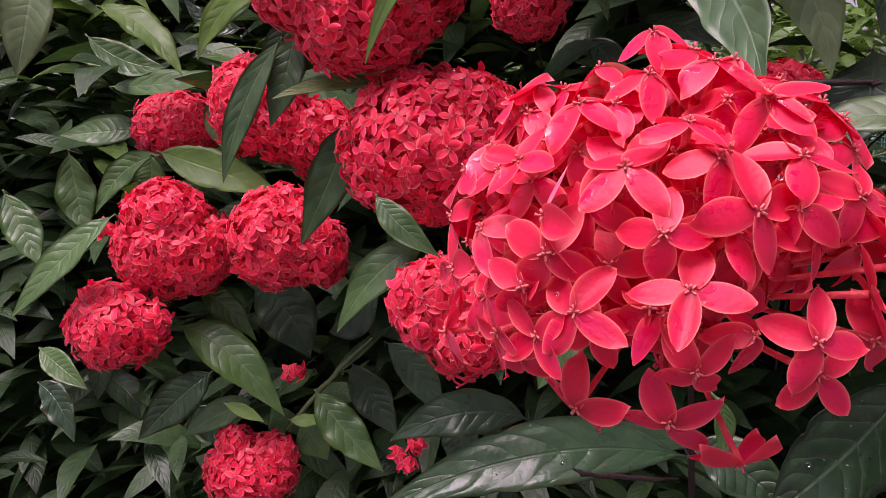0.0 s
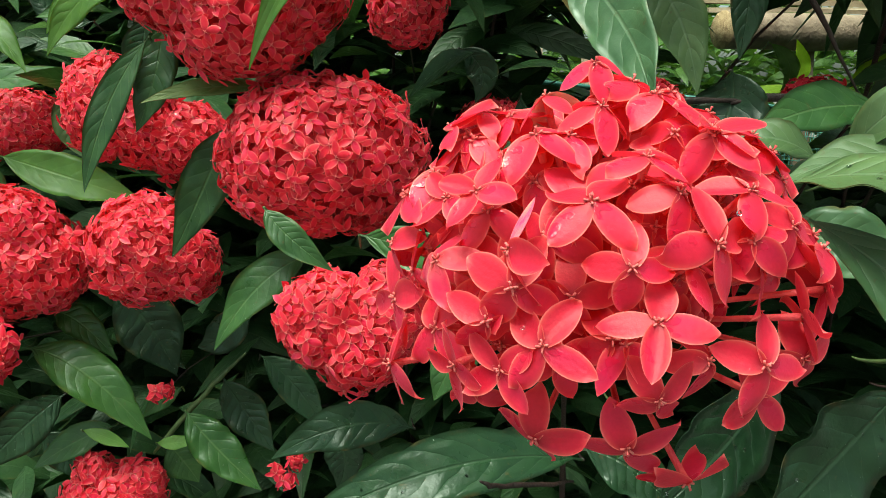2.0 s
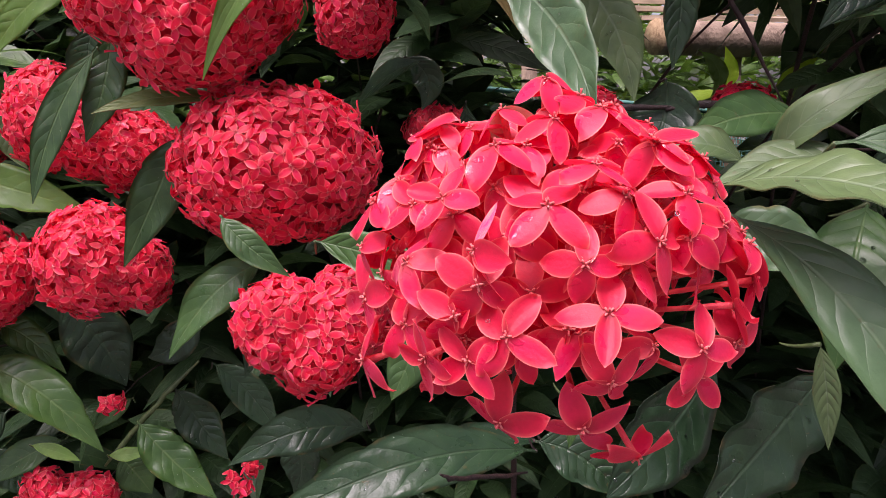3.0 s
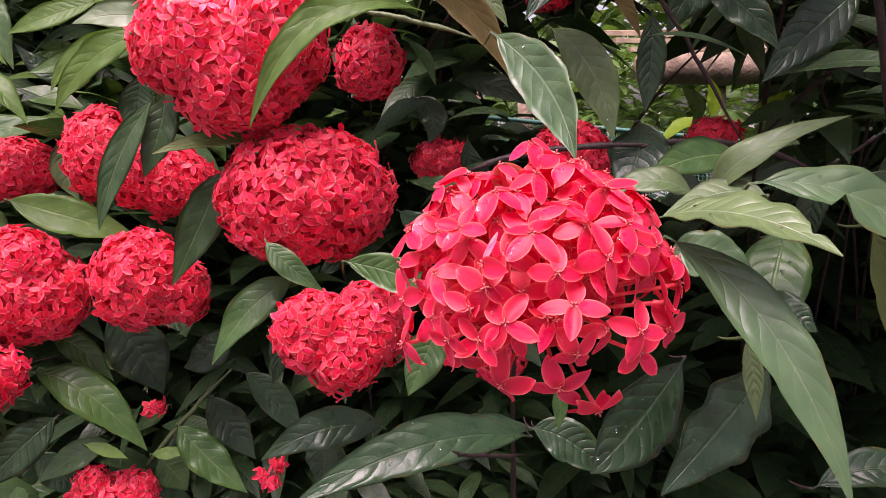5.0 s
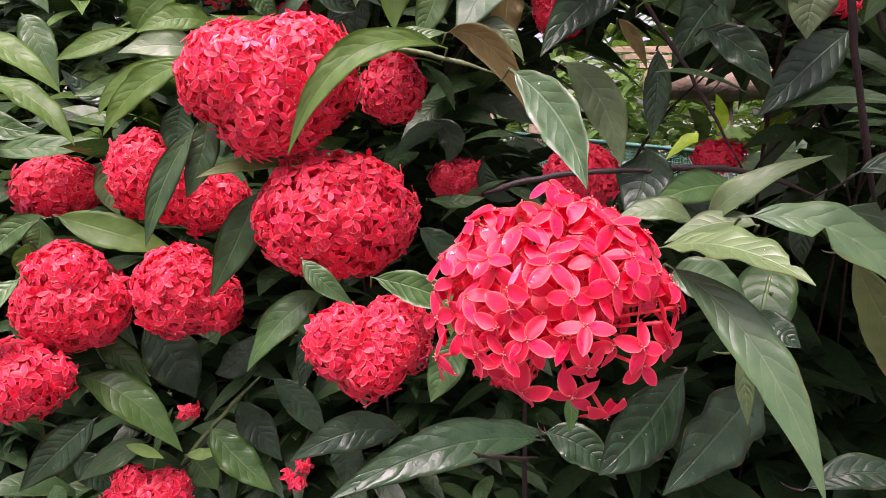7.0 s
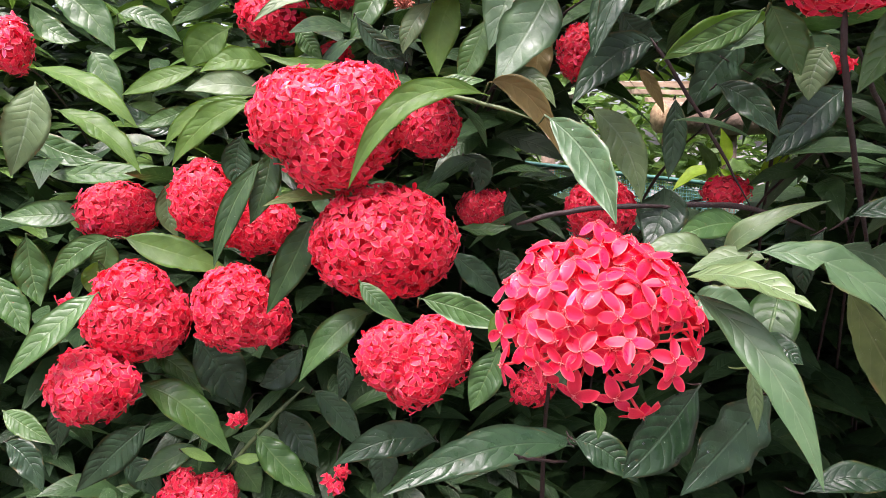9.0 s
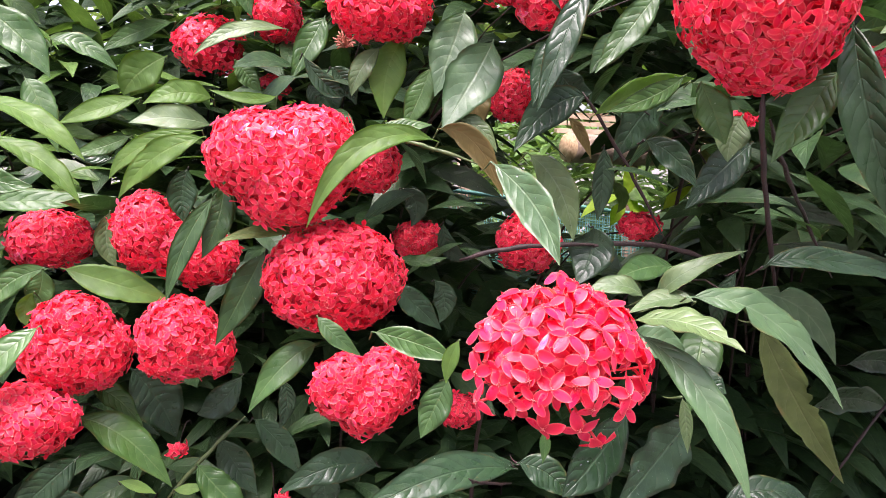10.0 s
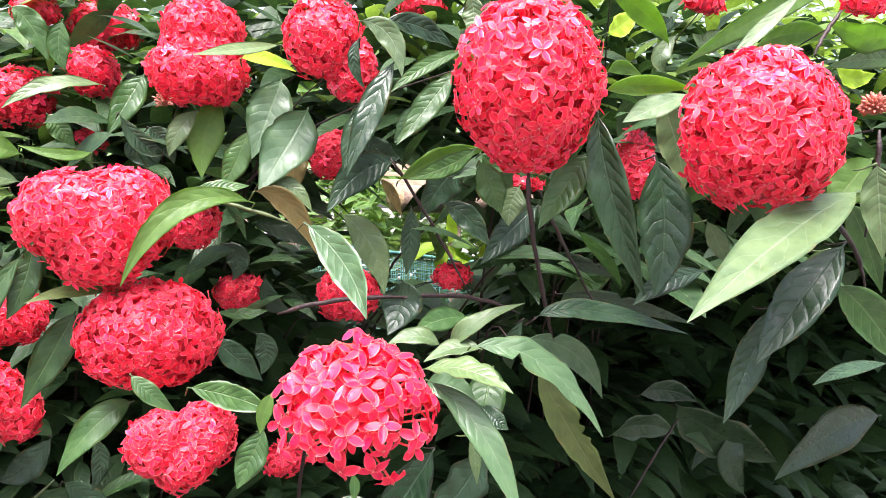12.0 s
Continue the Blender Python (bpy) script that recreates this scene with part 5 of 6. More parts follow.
stem(dark_branch, ((0.243, 0.620, 1.142), (0.332, 0.620, 1.141), (0.446, 0.660, 1.109)), 0.0032, 0.0026, True, name='side_stem')

upper_branch = thing('leafy_branch', (0.0, 1.3, 0.0), 'leafy branch of grey-green veined upper leaves', 'branch', 'flowering branches of the shrub')
main_stem(upper_branch, (0.0, 1.3, 0.0), (0.032, 1.206, 1.022), (0.270, 0.520, 1.420), 0.0042)
leaf(upper_branch, (0.244, 0.500, 1.408), (0.214, 0.500, 1.370), (0.177, 0.500, 1.324), 0.0309, (-0.35, -0.90, 0.27), 'deep')
leaf(upper_branch, (0.200, 0.560, 1.428), (0.166, 0.550, 1.363), (0.135, 0.540, 1.288), 0.0318, (-0.37, -0.88, 0.30), 'dark')
leaf(upper_branch, (0.156, 0.560, 1.465), (0.188, 0.550, 1.450), (0.200, 0.540, 1.403), 0.0285, (-0.37, -0.93, 0.04), 'pale')
leaf(upper_branch, (0.209, 0.620, 1.484), (0.258, 0.620, 1.484), (0.307, 0.620, 1.463), 0.0297, (-0.02, -1.00, -0.08), 'dark')
leaf(upper_branch, (0.271, 0.520, 1.440), (0.219, 0.520, 1.415), (0.177, 0.520, 1.382), 0.0180, (-0.13, -0.97, 0.21), 'mid')
leaf(upper_branch, (0.133, 0.500, 1.432), (0.127, 0.500, 1.407), (0.140, 0.500, 1.380), 0.0134, (-0.37, -0.93, -0.05), 'dark')
leaf(upper_branch, (0.094, 0.660, 1.449), (0.038, 0.640, 1.433), (-0.014, 0.620, 1.418), 0.0193, (0.13, -0.81, 0.58), 'pale')
leaf(upper_branch, (0.050, 0.680, 1.431), (0.080, 0.680, 1.434), (0.119, 0.680, 1.422), 0.0196, (0.04, -0.95, 0.30), 'lime')
leaf(upper_branch, (0.277, 0.500, 1.327), (0.238, 0.500, 1.304), (0.191, 0.500, 1.288), 0.0236, (0.01, -1.00, -0.01), 'mid')
leaf(upper_branch, (0.234, 0.450, 1.480), (0.240, 0.450, 1.458), (0.231, 0.450, 1.439), 0.0259, (-0.48, -0.88, 0.03), 'pale')

left_high = thing('leafy_branch', (-0.25, 1.65, 0.0), 'leafy branch of broad green leaves up high', 'branch', 'flowering branches of the shrub')
main_stem(left_high, (-0.25, 1.65, 0.0), (-0.242, 1.578, 0.994), (-0.180, 1.050, 1.380), 0.0042)
leaf(left_high, (-0.136, 1.000, 1.518), (-0.142, 1.000, 1.481), (-0.133, 1.000, 1.445), 0.0333, (-0.01, -1.00, -0.00), 'mid')
leaf(left_high, (-0.203, 1.000, 1.528), (-0.177, 1.000, 1.505), (-0.155, 1.000, 1.457), 0.0391, (0.07, -1.00, 0.05), 'mid')
leaf(left_high, (-0.076, 0.800, 1.368), (-0.046, 0.800, 1.331), (-0.015, 0.800, 1.322), 0.0257, (-0.07, -0.99, -0.09), 'dark')
leaf(left_high, (-0.041, 0.800, 1.353), (-0.022, 0.800, 1.336), (-0.008, 0.800, 1.307), 0.0298, (-0.11, -0.99, -0.08), 'dark')

fold_branch = thing('leafy_branch', (0.95, 1.3, 0.0), 'leafy branch with large folded dark leaves', 'branch', 'flowering branches of the shrub')
main_stem(fold_branch, (0.95, 1.3, 0.0), (0.876, 1.185, 0.950), (0.330, 0.340, 1.320), 0.0042)
leaf(fold_branch, (0.366, 0.310, 1.314), (0.372, 0.300, 1.246), (0.363, 0.300, 1.178), 0.0538, (-0.63, -0.77, 0.07), 'dark', cup=0.3, drops=4)
leaf(fold_branch, (0.286, 0.300, 1.348), (0.297, 0.290, 1.276), (0.340, 0.290, 1.180), 0.0355, (-0.73, -0.66, -0.20), 'dark', cup=0.5)
leaf(fold_branch, (0.292, 0.300, 1.367), (0.323, 0.280, 1.373), (0.372, 0.270, 1.372), 0.0200, (-0.28, -0.83, -0.48), 'young')
leaf(fold_branch, (0.429, 0.330, 1.381), (0.383, 0.330, 1.363), (0.341, 0.330, 1.345), 0.0302, (-0.28, -0.70, 0.66), 'pale')
leaf(fold_branch, (0.416, 0.360, 1.381), (0.441, 0.360, 1.335), (0.457, 0.360, 1.285), 0.0383, (-0.64, -0.72, -0.27), 'pale')
leaf(fold_branch, (0.187, 0.340, 1.301), (0.200, 0.340, 1.278), (0.212, 0.340, 1.254), 0.0279, (-0.35, -0.92, -0.19), 'mid')
leaf(fold_branch, (0.297, 0.320, 1.314), (0.269, 0.320, 1.281), (0.239, 0.320, 1.241), 0.0331, (-0.44, -0.83, 0.35), 'mid')
leaf(fold_branch, (0.356, 0.520, 1.201), (0.429, 0.520, 1.195), (0.518, 0.520, 1.169), 0.0246, (-0.11, -0.83, -0.54), 'dark', bites=((0.3, 0.5, 1), (0.7, 0.4, -1)))
leaf(fold_branch, (0.432, 0.540, 1.151), (0.509, 0.520, 1.140), (0.626, 0.500, 1.107), 0.0272, (-0.28, -0.83, -0.48), 'dark', bites=((0.5, 0.5, -1),))
leaf(fold_branch, (0.271, 0.400, 1.282), (0.261, 0.400, 1.264), (0.258, 0.400, 1.241), 0.0302, (-0.50, -0.85, 0.15), 'pale')
leaf(fold_branch, (0.406, 0.280, 1.252), (0.422, 0.280, 1.231), (0.439, 0.280, 1.208), 0.0193, (-0.51, -0.76, -0.39), 'pale')
leaf(fold_branch, (0.452, 0.320, 1.199), (0.397, 0.320, 1.189), (0.354, 0.320, 1.167), 0.0254, (-0.17, -0.84, 0.51), 'dark')
stem(head_top_one, ((0.220, 0.310, 1.294), (0.242, 0.330, 1.228), (0.323, 0.400, 1.098)), 0.0023, 0.0019, True, name='side_stem')
stem(head_top_one, ((0.267, 0.360, 1.276), (0.345, 0.420, 1.217), (0.453, 0.480, 1.122)), 0.0022, 0.0017, True, name='side_stem')
leaf(head_top_two, (0.501, 0.190, 1.283), (0.375, 0.165, 1.243), (0.248, 0.146, 1.181), 0.0495, (-0.24, -0.52, 0.82), 'pale')
leaf(head_top_two, (0.515, 0.210, 1.235), (0.455, 0.210, 1.183), (0.399, 0.210, 1.127), 0.0456, (-0.54, -0.61, 0.58), 'dark', drops=12)
leaf(head_top_two, (0.462, 0.250, 1.169), (0.438, 0.250, 1.119), (0.407, 0.250, 1.062), 0.0333, (-0.45, -0.87, 0.23), 'dark', drops=8)
leaf(head_top_two, (0.531, 0.230, 1.191), (0.573, 0.220, 1.160), (0.641, 0.220, 1.095), 0.0404, (-0.36, -0.87, -0.32), 'mid')
leaf(head_top_two, (0.709, 0.280, 1.091), (0.632, 0.280, 1.089), (0.574, 0.280, 1.077), 0.0176, (-0.08, -0.70, 0.71), 'dark')
leaf(head_top_two, (0.533, 0.200, 1.314), (0.499, 0.200, 1.289), (0.472, 0.200, 1.258), 0.0381, (-0.38, -0.83, 0.40), 'young')
leaf(head_top_two, (0.492, 0.170, 1.306), (0.499, 0.170, 1.271), (0.508, 0.170, 1.221), 0.0318, (-0.78, -0.61, -0.15), 'pale')
leaf(head_top_two, (0.592, 0.280, 1.224), (0.576, 0.280, 1.200), (0.596, 0.280, 1.175), 0.0319, (-0.81, -0.59, -0.07), 'mid')
leaf(head_top_two, (0.646, 0.300, 1.274), (0.680, 0.300, 1.236), (0.718, 0.300, 1.169), 0.0344, (-0.64, -0.63, -0.44), 'mid')
stem(head_top_two, ((0.489, 0.240, 1.276), (0.561, 0.240, 1.238), (0.609, 0.250, 1.178)), 0.0026, 0.0021, True, name='side_stem')

sky_branch = thing('leafy_branch', (1.1, 1.3, 0.0), 'leafy branch of bright backlit leaves at the top', 'branch', 'flowering branches of the shrub')
main_stem(sky_branch, (1.1, 1.3, 0.0), (1.023, 1.204, 1.094), (0.460, 0.500, 1.520), 0.0042)
leaf(sky_branch, (0.758, 0.420, 1.555), (0.609, 0.400, 1.498), (0.460, 0.380, 1.418), 0.0320, (0.18, -0.98, -0.10), 'young')
leaf(sky_branch, (0.631, 0.360, 1.520), (0.567, 0.360, 1.471), (0.511, 0.360, 1.423), 0.0193, (-0.45, -0.70, 0.55), 'pale')
leaf(sky_branch, (0.390, 0.420, 1.500), (0.444, 0.420, 1.484), (0.483, 0.420, 1.453), 0.0280, (-0.35, -0.64, -0.69), 'young')
leaf(sky_branch, (0.799, 0.340, 1.483), (0.726, 0.340, 1.477), (0.651, 0.340, 1.486), 0.0397, (-0.01, -0.74, -0.67), 'young')
leaf(sky_branch, (0.620, 0.420, 1.462), (0.691, 0.420, 1.492), (0.781, 0.420, 1.496), 0.0340, (0.09, -0.91, -0.41), 'young')
leaf(sky_branch, (0.900, 0.400, 1.476), (0.825, 0.400, 1.471), (0.733, 0.400, 1.450), 0.0277, (0.05, -0.94, -0.35), 'mid')
leaf(sky_branch, (0.564, 0.500, 1.513), (0.545, 0.500, 1.499), (0.498, 0.500, 1.504), 0.0231, (0.03, -0.98, -0.19), 'dark')
leaf(sky_branch, (0.624, 0.550, 1.508), (0.594, 0.550, 1.474), (0.606, 0.550, 1.452), 0.0274, (-0.60, -0.78, 0.19), 'pale')
leaf(sky_branch, (0.667, 0.500, 1.512), (0.631, 0.500, 1.488), (0.600, 0.500, 1.496), 0.0300, (0.01, -1.00, -0.05), 'pale')
leaf(sky_branch, (0.419, 0.450, 1.418), (0.440, 0.450, 1.427), (0.475, 0.450, 1.417), 0.0174, (-0.00, -0.97, -0.25), 'young')
leaf(sky_branch, (0.458, 0.500, 1.478), (0.480, 0.500, 1.491), (0.507, 0.500, 1.512), 0.0284, (-0.03, -1.00, 0.05), 'lime')
leaf(sky_branch, (0.826, 0.450, 1.468), (0.865, 0.450, 1.456), (0.916, 0.450, 1.469), 0.0284, (0.00, -0.97, -0.25), 'lime')
stem(sky_branch, ((0.661, 0.330, 1.497), (0.634, 0.330, 1.467), (0.616, 0.330, 1.440)), 0.0026, 0.0021, True, name='side_stem')

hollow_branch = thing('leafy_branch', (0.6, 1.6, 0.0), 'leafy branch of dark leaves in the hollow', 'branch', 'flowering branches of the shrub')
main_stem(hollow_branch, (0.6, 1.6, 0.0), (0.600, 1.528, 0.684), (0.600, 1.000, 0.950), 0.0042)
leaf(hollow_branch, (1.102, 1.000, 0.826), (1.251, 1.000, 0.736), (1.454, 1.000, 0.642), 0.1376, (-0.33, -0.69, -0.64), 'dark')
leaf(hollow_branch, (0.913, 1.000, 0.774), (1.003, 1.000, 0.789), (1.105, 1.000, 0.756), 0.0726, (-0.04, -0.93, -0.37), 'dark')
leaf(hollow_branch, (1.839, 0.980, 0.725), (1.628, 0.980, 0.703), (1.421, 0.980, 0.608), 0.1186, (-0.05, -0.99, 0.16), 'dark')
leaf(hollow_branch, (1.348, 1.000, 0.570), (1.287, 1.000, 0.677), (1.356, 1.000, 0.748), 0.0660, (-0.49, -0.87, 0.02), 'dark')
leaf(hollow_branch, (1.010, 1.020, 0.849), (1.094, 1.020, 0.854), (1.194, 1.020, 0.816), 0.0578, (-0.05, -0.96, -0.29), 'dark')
stem(hollow_branch, ((1.061, 0.950, 0.811), (0.985, 0.950, 0.721), (0.925, 0.950, 0.644)), 0.0030, 0.0024, True, name='side_stem')

sprout = thing('sprout', (0.8, 2.32, 0.0), 'bright lime-green sprout before the fence', 'seedling', '')
main_stem(sprout, (0.8, 2.32, 0.0), (0.810, 2.248, 0.806), (0.881, 1.720, 1.120), 0.003)
leaf(sprout, (0.879, 1.720, 1.150), (0.819, 1.720, 1.135), (0.757, 1.720, 1.090), 0.0603, (-0.42, -0.30, 0.86), 'lime')
leaf(sprout, (0.889, 1.720, 1.150), (0.900, 1.720, 1.196), (0.883, 1.720, 1.251), 0.0360, (-0.24, -0.97, -0.01), 'lime')
leaf(sprout, (0.884, 1.720, 1.150), (0.927, 1.720, 1.112), (0.969, 1.720, 1.109), 0.0660, (0.32, -0.68, 0.66), 'lime')
leaf(sprout, (0.880, 1.720, 1.135), (0.870, 1.720, 1.105), (0.847, 1.720, 1.067), 0.0444, (-0.71, -0.62, 0.34), 'lime')
leaf(sprout, (0.901, 1.730, 1.142), (0.951, 1.730, 1.150), (0.995, 1.730, 1.135), 0.0612, (0.07, -0.54, 0.84), 'young')
leaf(head_far, (0.889, 1.200, 1.158), (0.961, 1.200, 1.179), (1.046, 1.200, 1.190), 0.0347, (-0.12, -0.80, 0.59), 'lime')
leaf(head_far, (0.689, 1.200, 1.146), (0.724, 1.200, 1.178), (0.770, 1.200, 1.215), 0.0296, (-0.45, -0.72, 0.53), 'lime')
leaf(head_far, (0.986, 1.250, 1.219), (1.050, 1.250, 1.233), (1.110, 1.250, 1.214), 0.0336, (0.02, -0.92, 0.40), 'young')
leaf(head_far, (0.628, 0.950, 1.323), (0.629, 0.950, 1.273), (0.610, 0.950, 1.227), 0.0497, (-0.55, -0.83, 0.11), 'olive', bites=((0.5, 0.4, 1), (0.7, 0.3, -1)))
leaf(head_mid_low, (0.509, 1.100, 1.211), (0.541, 1.100, 1.179), (0.530, 1.100, 1.146), 0.0255, (-0.28, -0.96, -0.09), 'young')

# ---- leaf masses, ground and what stands behind ----
mass_rng = random.Random(77)


def leaf_mass(name, places, material, label, rows=7, cols=4):
    """Many plain leaves in one mesh; places gives base, way, length and breadth of each."""
    verts, faces, uvs = [], [], []
    for base, way, length, breadth, up in places:
        tip = base + way * length
        middle = (base + tip) / 2 + Vector((0, 0, length * mass_rng.uniform(0.04, 0.16)))
        side = way.cross(up)
        side = side.normalized() if side.length > 1e-4 else Vector((1, 0, 0))
        k = len(verts)
        cup = mass_rng.uniform(-0.1, 0.3)
        for i in range(rows + 1):
            s = i / rows
            p = bend(base, middle, tip, s)
            half = outline(s) * breadth / 2
            for j in range(cols + 1):
                v = 2 * j / cols - 1
                verts.append(p + side * (v * half) + up * (cup * abs(v) * half))
                uvs.append((s, 0.5 + 0.5 * v))
        for i in range(rows):
            for j in range(cols):
                q = k + i * (cols + 1) + j
                faces.append((q, q + 1, q + cols + 2, q + cols + 1))
    return tagged(new(name, mesh_of(name, verts, faces, [material], uvs)), label, "foliage", kind="stuff")


def random_leaf(p, rng, scale=1.0, lean=-0.35):
    w = rng.uniform(0, 6.283)
    way = Vector((math.cos(w), math.sin(w) - 0.35, rng.uniform(lean - 0.4, lean + 0.7))).normalized()
    up = (Vector((rng.gauss(0, 0.4), rng.gauss(-0.25, 0.35), 1)) - way * way.z)
    up = (up - way * up.dot(way)).normalized()
    length = scale * rng.uniform(0.075, 0.13)
    return p, way, length, length * rng.uniform(0.26, 0.36), up


def in_gap(p, chance, size):
    """The opening in the foliage through which the fence shows."""
    d = p.y + 0.16
    if p.y < 0.55:
        return False
    across, high = (p.x + 0.13) / d, (p.z - 1.21) / d
    m = 0.03 * size / d
    if 0.37 - m < across < 0.65 + m and -0.12 - m < high < (0.10 if 0.39 < across < 0.54 else 0.07 if across < 0.58 else 0.02) + m:
        return True
    return 0.25 < across < 0.375 and -0.075 < high < 0.035 and chance < 0.92


def front(x, z):
    """How near to the path the dense foliage begins; on the right the shrub is hollow below."""
    if x < -0.1:
        return 0.92 if z < 1.22 else 1.10
    if x < 0.25:
        return 1.0 if z < 1.1 else 0.84
    return 1.12 if z < 1.14 else 0.68


def hedge_places(count, rng, near, far, size):
    made = []
    while len(made) < count:
        x, z = rng.uniform(-1.4, 4.0), rng.uniform(0.04, 1.66)
        y = front(x, z) + near + rng.random() * (far - near)
        if z > 1.42 and x < 0.15 and rng.random() < 0.4:
            continue
        p = Vector((x, y, z))
        if in_gap(p, rng.random(), size):
            continue
        hollow = x > 0.3 and z < 1.1
        if hollow and rng.random() < 0.6:
            continue
        made.append(random_leaf(p, rng, size * (1.6 if hollow else 1.0)))
    return made


leaf_mass("hedge_leaves", hedge_places(3300, random.Random(1), 0.0, 0.25, 1.0), LEAF_SHADED, "dense leaves of the shrub's inside, shade in their dark green")
leaf_mass("deep_hedge_leaves", hedge_places(13500, random.Random(12), 0.15, 0.65, 1.35), LEAF_SHADED, "deep shaded leaves at the shrub's heart", 4, 2)
leaf_mass("back_hedge_leaves", hedge_places(5000, random.Random(13), 0.55, 0.85, 2.0), LEAF_SHADED, "large leaves at the back of the shrub", 4, 2)


def outer_places(count, rng):
    made = []
    while len(made) < count:
        p = Vector((rng.uniform(-1.3, 0.12), rng.uniform(1.08, 1.4), rng.uniform(1.08, 1.6)))
        made.append(random_leaf(p, rng, 1.05))
    return made


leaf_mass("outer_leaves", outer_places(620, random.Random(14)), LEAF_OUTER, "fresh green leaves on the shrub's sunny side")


# Leaf roof added to keep the hollow below it dark
def roof_places(count, rng):
    made = []
    while len(made) < count:
        p = Vector((rng.uniform(0.28, 2.2), rng.uniform(0.46, 1.0), rng.uniform(1.15, 1.42)))
        if in_gap(p, 0.0, 1.2):
            continue
        made.append(random_leaf(p, rng))
    return made


leaf_mass("roof_leaves", roof_places(750, random.Random(15)), LEAF_SHADED, "leaves roofing the shrub's hollow, shade in their dark green")


def low_places(count, rng):
    made = []
    while len(made) < count:
        x, z = rng.uniform(-1.0, 3.4), rng.uniform(0.04, 0.85)
        y = rng.uniform(0.95, 1.3) + (0.12 if z > 0.7 else 0) + (0.25 if x > 0.22 else 0)
        if x > 0.3 and rng.random() < 0.55:
            continue
        made.append(random_leaf(Vector((x, y, z)), rng, 1.05 if x < 0.3 else 1.9))
    return made


leaf_mass("skirt_leaves", low_places(2700, random.Random(2)), LEAF_SHADED, "low leaves near the soil, shade in their dark green")


# Crown mostly above the view, added to shade the foliage beneath
def crown_places(count, rng):
    made = []
    while len(made) < count:
        x, z = rng.uniform(0.12, 2.3), rng.uniform(1.42, 1.95)
        y = rng.uniform(0.45, 1.4)
        p = Vector((x, y, z))
        if (z - 1.26) / max(0.2, y + 0.24) < 0.34 and y < 0.7:
            continue
        made.append(random_leaf(p, rng))
    return made


leaf_mass("crown_leaves", crown_places(1200, random.Random(3)), LEAF_SUNNY, "bright leaves over the shrub, mostly unseen, added to shade it")


def beyond_places(count, rng):
    made = []
    while len(made) < count:
        x, z = rng.uniform(-3.0, 7.5), rng.random() ** 1.1 * 3.6
        y = rng.uniform(2.7, 4.2)
        if rng.random() < 0.1 * (z - 1.4):
            continue
        made.append(random_leaf(Vector((x, y, z)), rng, rng.uniform(0.9, 1.8)))
    return made


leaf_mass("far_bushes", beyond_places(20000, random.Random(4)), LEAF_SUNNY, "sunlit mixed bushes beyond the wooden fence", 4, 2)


def verge_places(count, rng):
    made = []
    while len(made) < count:
        p = Vector((rng.uniform(-0.6, 2.8), rng.uniform(2.06, 2.6), rng.uniform(0.2, 1.40)))
        made.append(random_leaf(p, rng, 0.9))
    return made


leaf_mass("fence_bushes", verge_places(6500, random.Random(16)), LEAF_OUTER, "mixed green bushes close behind the fence", 4, 2)


def thicket_places(count, rng):
    made = []
    while len(made) < count:
        p = Vector((rng.uniform(-0.6, 3.0), rng.uniform(2.6, 2.95), rng.uniform(0.3, 1.95)))
        made.append(random_leaf(p, rng, 1.6, 0.1))
    return made


leaf_mass("thicket", thicket_places(2800, random.Random(17)), LEAF_OUTER, "green thicket of larger leaves behind the fence", 4, 2)


# Leaf wall added out of view, to limit light from the front
def unseen_hedge_places(count, rng):
    made = []
    while len(made) < count:
        p = Vector((rng.uniform(-3.5, 3.5), rng.uniform(-2.4, -1.8), rng.uniform(0.0, 2.8)))
        made.append(random_leaf(p, rng, 2.2))
    return made


leaf_mass("opposite_hedge", unseen_hedge_places(1300, random.Random(6)), LEAF_SHADED, "unseen leaf wall added to hold back frontal light", 4, 2)


def sheet(name, x0, x1, y0, y1, z, material, cells, rough, label, rng):
    verts, faces = [], []
    for i in range(cells + 1):
        for j in range(cells + 1):
            verts.append((x0 + (x1 - x0) * i / cells, y0 + (y1 - y0) * j / cells, z + rng.uniform(-rough, rough)))
    for i in range(cells):
        for j in range(cells):
            k = i * (cells + 1) + j
            faces.append((k, k + cells + 1, k + cells + 2, k + 1))
    return tagged(new(name, mesh_of(name, verts, faces, [material])), label, name, kind="structure")


sheet("ground", -400, 400, -400, 400, -0.03, GROUND, 8, 0.0, "worn pale grey path reaching to the horizon", mass_rng)
sheet("flower_bed", -1.6, 4.3, 0.35, 1.75, 0.0, SOIL, 40, 0.012, "damp dark soil under the shrub", mass_rng)


sheet("pavement", -9, 11, 2.25, 9, -0.02, PAVING, 30, 0.004, "pale sunlit gravel beyond the fence", mass_rng)


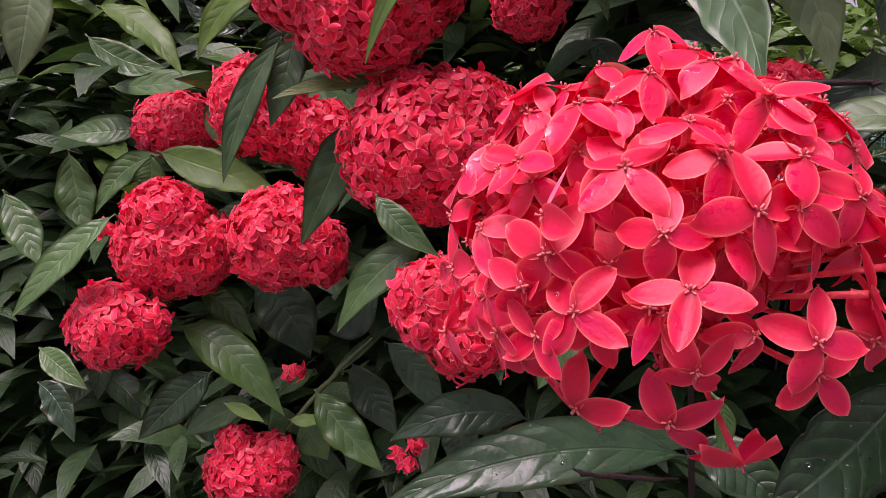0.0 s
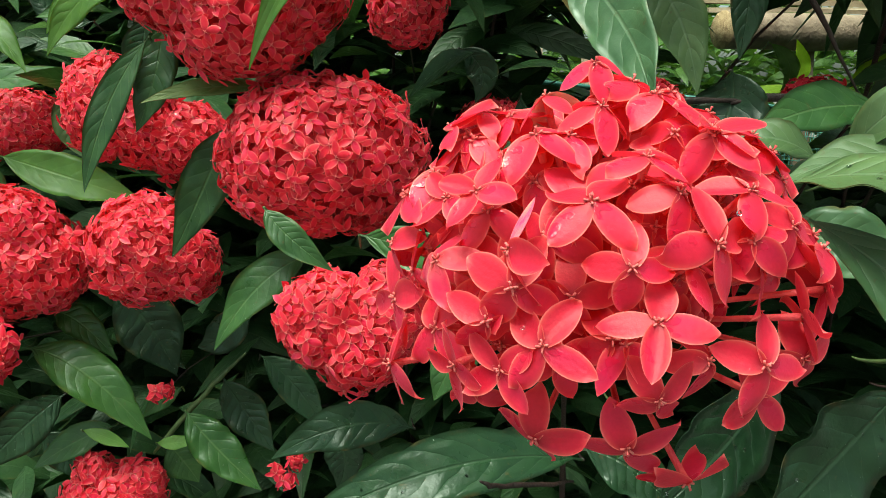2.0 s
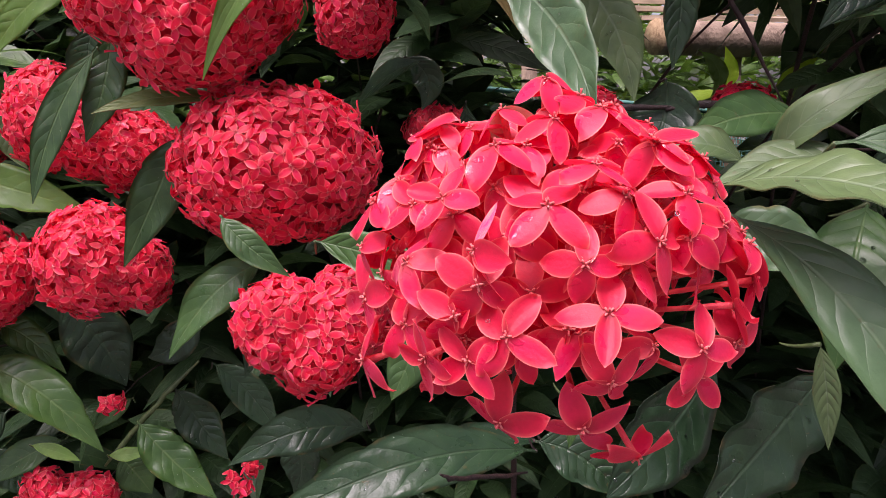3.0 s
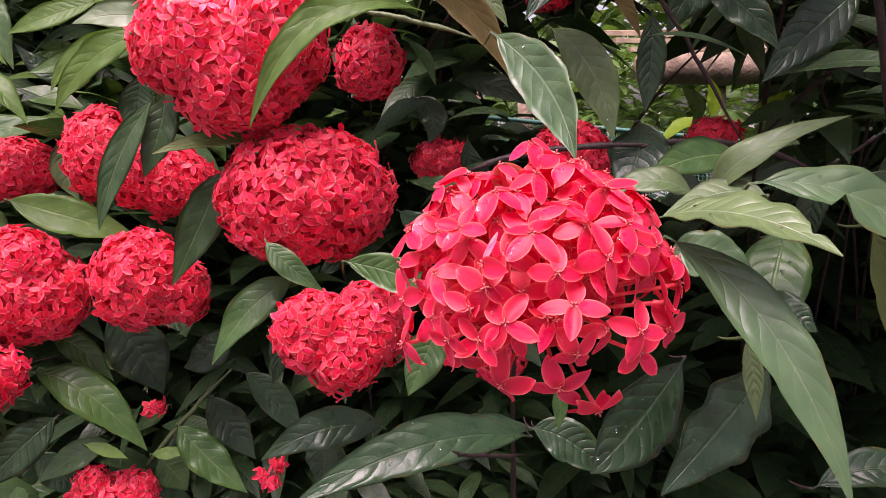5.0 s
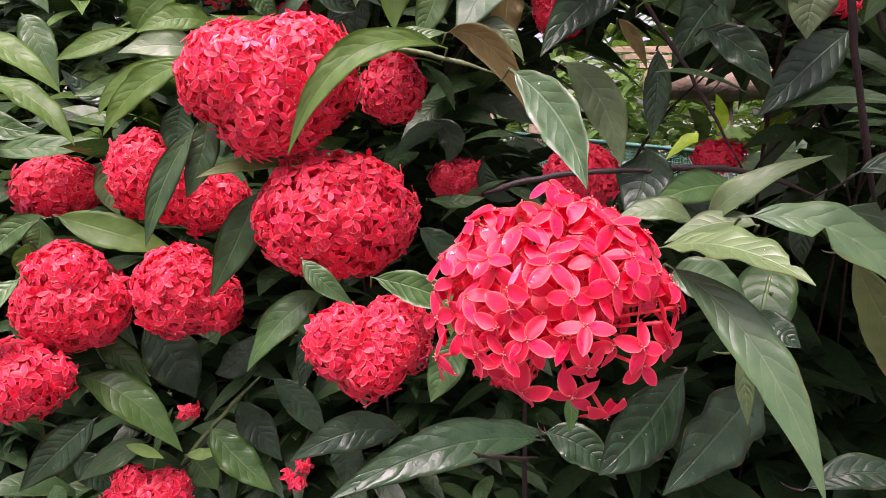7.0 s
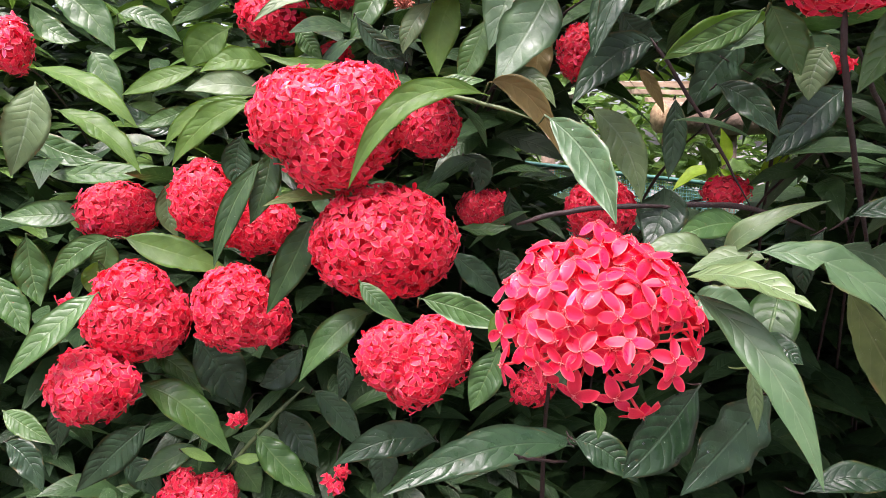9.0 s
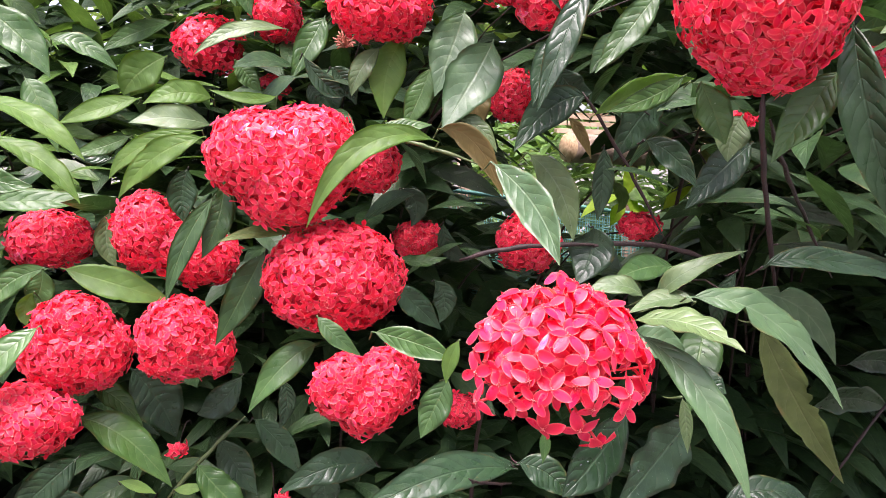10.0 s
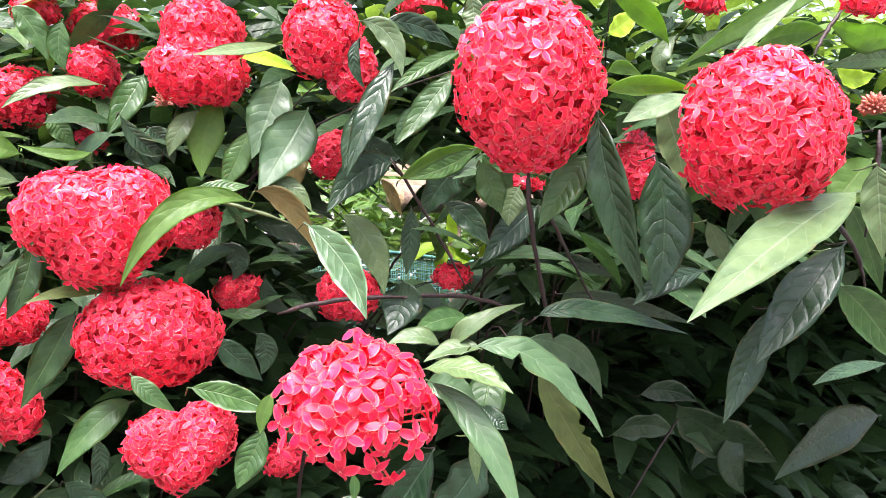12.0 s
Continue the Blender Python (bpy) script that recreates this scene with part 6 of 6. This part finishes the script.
def fence():
    """A rustic fence: round posts, a thick log rail with its sawn end to the path, and pale split slats above."""
    whole = thing("wooden_fence", (0.6, 1.95, -0.03), "rustic fence of a sawn weathered log and pale split slats", "fence")
    rng = random.Random(9)
    o = Vector(whole.location)
    for x, y, r, top in ((0.353, 1.95, 0.015, 1.25), (0.489, 1.95, 0.020, 1.265), (1.05, 1.975, 0.022, 1.245), (1.75, 2.11, 0.022, 1.245), (2.4, 2.25, 0.022, 1.245)):
        pts = [Vector((x + rng.uniform(-0.004, 0.004), y, -0.06 + (top + 0.06) * i / 9)) - o for i in range(10)]
        verts, faces = tube_data(pts, [r * rng.uniform(0.93, 1.07) for _ in pts], 10)
        part("post", mesh_of("post", verts, faces, [LOG]), whole)
    pts = [Vector((0.795 + 1.75 * i / 14, 1.905 + 0.38 * i / 14 + rng.uniform(-0.003, 0.003), 1.284 - 0.012 * i / 14 + rng.uniform(-0.003, 0.003))) - o for i in range(15)]
    verts, faces = tube_data(pts, [0.046 * rng.uniform(0.93, 1.07) for _ in pts], 16)
    part("rail", mesh_of("rail", verts, faces, [LOG, LOG_END], None, [0] * (len(faces) - 2) + [1, 1]), whole, "thick weathered log with a sawn end")
    for k in range(9):
        y0, z0 = 1.945 + 0.016 * k, 1.331 + 0.0085 * k + rng.uniform(-0.002, 0.002)
        x0, slope = 0.74 + rng.uniform(-0.03, 0.05), rng.uniform(-0.010, 0.010)
        verts, faces = [], []
        for i in range(13):
            x = x0 + 1.75 * i / 12
            for dy, dz in ((0, 0), (0.020, 0.002), (0.020, 0.012), (0, 0.011)):
                verts.append(Vector((x, y0 + 0.20 * (x - 0.74) + dy + rng.uniform(-0.003, 0.003), z0 + slope * (i / 6 - 1) + dz + rng.uniform(-0.002, 0.002))) - o)
        for i in range(12):
            for c in range(4):
                faces.append((i * 4 + c, i * 4 + (c + 1) % 4, i * 4 + 4 + (c + 1) % 4, i * 4 + 4 + c))
        faces += [(3, 2, 1, 0), (48, 49, 50, 51)]
        part("slat", mesh_of("slat", verts, faces, [PLANK], smooth=False), whole)
    return whole


fence()


def net_panel():
    """A low panel of teal shade net in a thin frame."""
    whole = thing("net_panel", (0.75, 1.82, -0.03), "low teal shade-net panel with a pale rim", "net")
    o = Vector(whole.location)
    rng = random.Random(2)
    a, b = Vector((0.20, 1.80, 1.185)), Vector((1.35, 1.80, 1.050))
    verts, faces = tube_data([a.lerp(b, i / 8) - o for i in range(9)], [0.006] * 9, 6)
    part("rim", mesh_of("rim", verts, faces, [NET]), whole)
    for x, y in ((0.20, 1.80), (1.35, 1.80)):
        verts, faces = tube_data([Vector((x, y, -0.05)) - o, Vector((x, y, 0.5)) - o, Vector((x, y, 1.185 if x < 1 else 1.05)) - o], [0.008] * 3, 6)
        part("post", mesh_of("post", verts, faces, [NET]), whole)
    pieces = []
    down = Vector((0, 0, -0.5))
    for i in range(150):
        s = i / 149
        p = a.lerp(b, s) - o
        pieces.append(tube_data([p, p + down * 0.5 + Vector((rng.uniform(-0.01, 0.01), 0, 0)), p + down], [0.0013] * 3, 3))
    for k in range(60):
        d = down * (k / 59)
        pieces.append(tube_data([a.lerp(b, i / 6) - o + d + Vector((0, 0, rng.uniform(-0.006, 0.006))) for i in range(7)], [0.0013] * 7, 3))
    verts, faces = join(pieces)
    part("netting", mesh_of("netting", verts, faces, [NET]), whole)


net_panel()


def tree(x, y, height, r, lean, seed):
    """A slender tree: a tapered trunk with limbs and a loose crown."""
    rng = random.Random(seed)
    whole = thing("tree", (x, y, -0.03), "slender garden tree with a loose green crown", "tree", "trees beyond the fence")
    pts = [Vector((lean * (i / 12) ** 2, 0, height * i / 12)) + Vector((rng.uniform(-0.02, 0.02), rng.uniform(-0.02, 0.02), 0)) for i in range(13)]
    pieces = [tube_data(pts, [r * (1 - 0.06 * i) for i in range(13)], 9)]
    places = []
    for n in range(11):
        root = pts[5 + n % 8]
        w = n * 2.4
        end = root + Vector((math.cos(w), math.sin(w), rng.uniform(0.3, 0.9))) * rng.uniform(0.6, 1.2)
        limb = arc(root, (root + end) / 2 + Vector((0, 0, 0.1)), end, 6, 0.02, rng)
        pieces.append(tube_data(limb, [r * 0.4 * (1 - 0.13 * i) for i in range(7)], 6))
        for i in range(60):
            q = limb[2 + i % 5] + Vector([rng.gauss(0, 0.22) for _ in range(3)])
            places.append(random_leaf(q, rng, 1.7))
    verts, faces = join(pieces)
    part("trunk", mesh_of("trunk", verts, faces, [BARK]), whole)
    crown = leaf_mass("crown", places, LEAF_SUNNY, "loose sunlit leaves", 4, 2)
    crown.parent = whole
    for key in ("category", "kind"):
        del crown[key]


tree(-0.4, 4.6, 3.6, 0.10, 0.3, 1)
tree(1.5, 4.9, 4.0, 0.12, -0.2, 2)
tree(3.0, 4.2, 3.4, 0.09, 0.2, 3)
tree(2.1, 3.4, 3.2, 0.06, 0.2, 5)
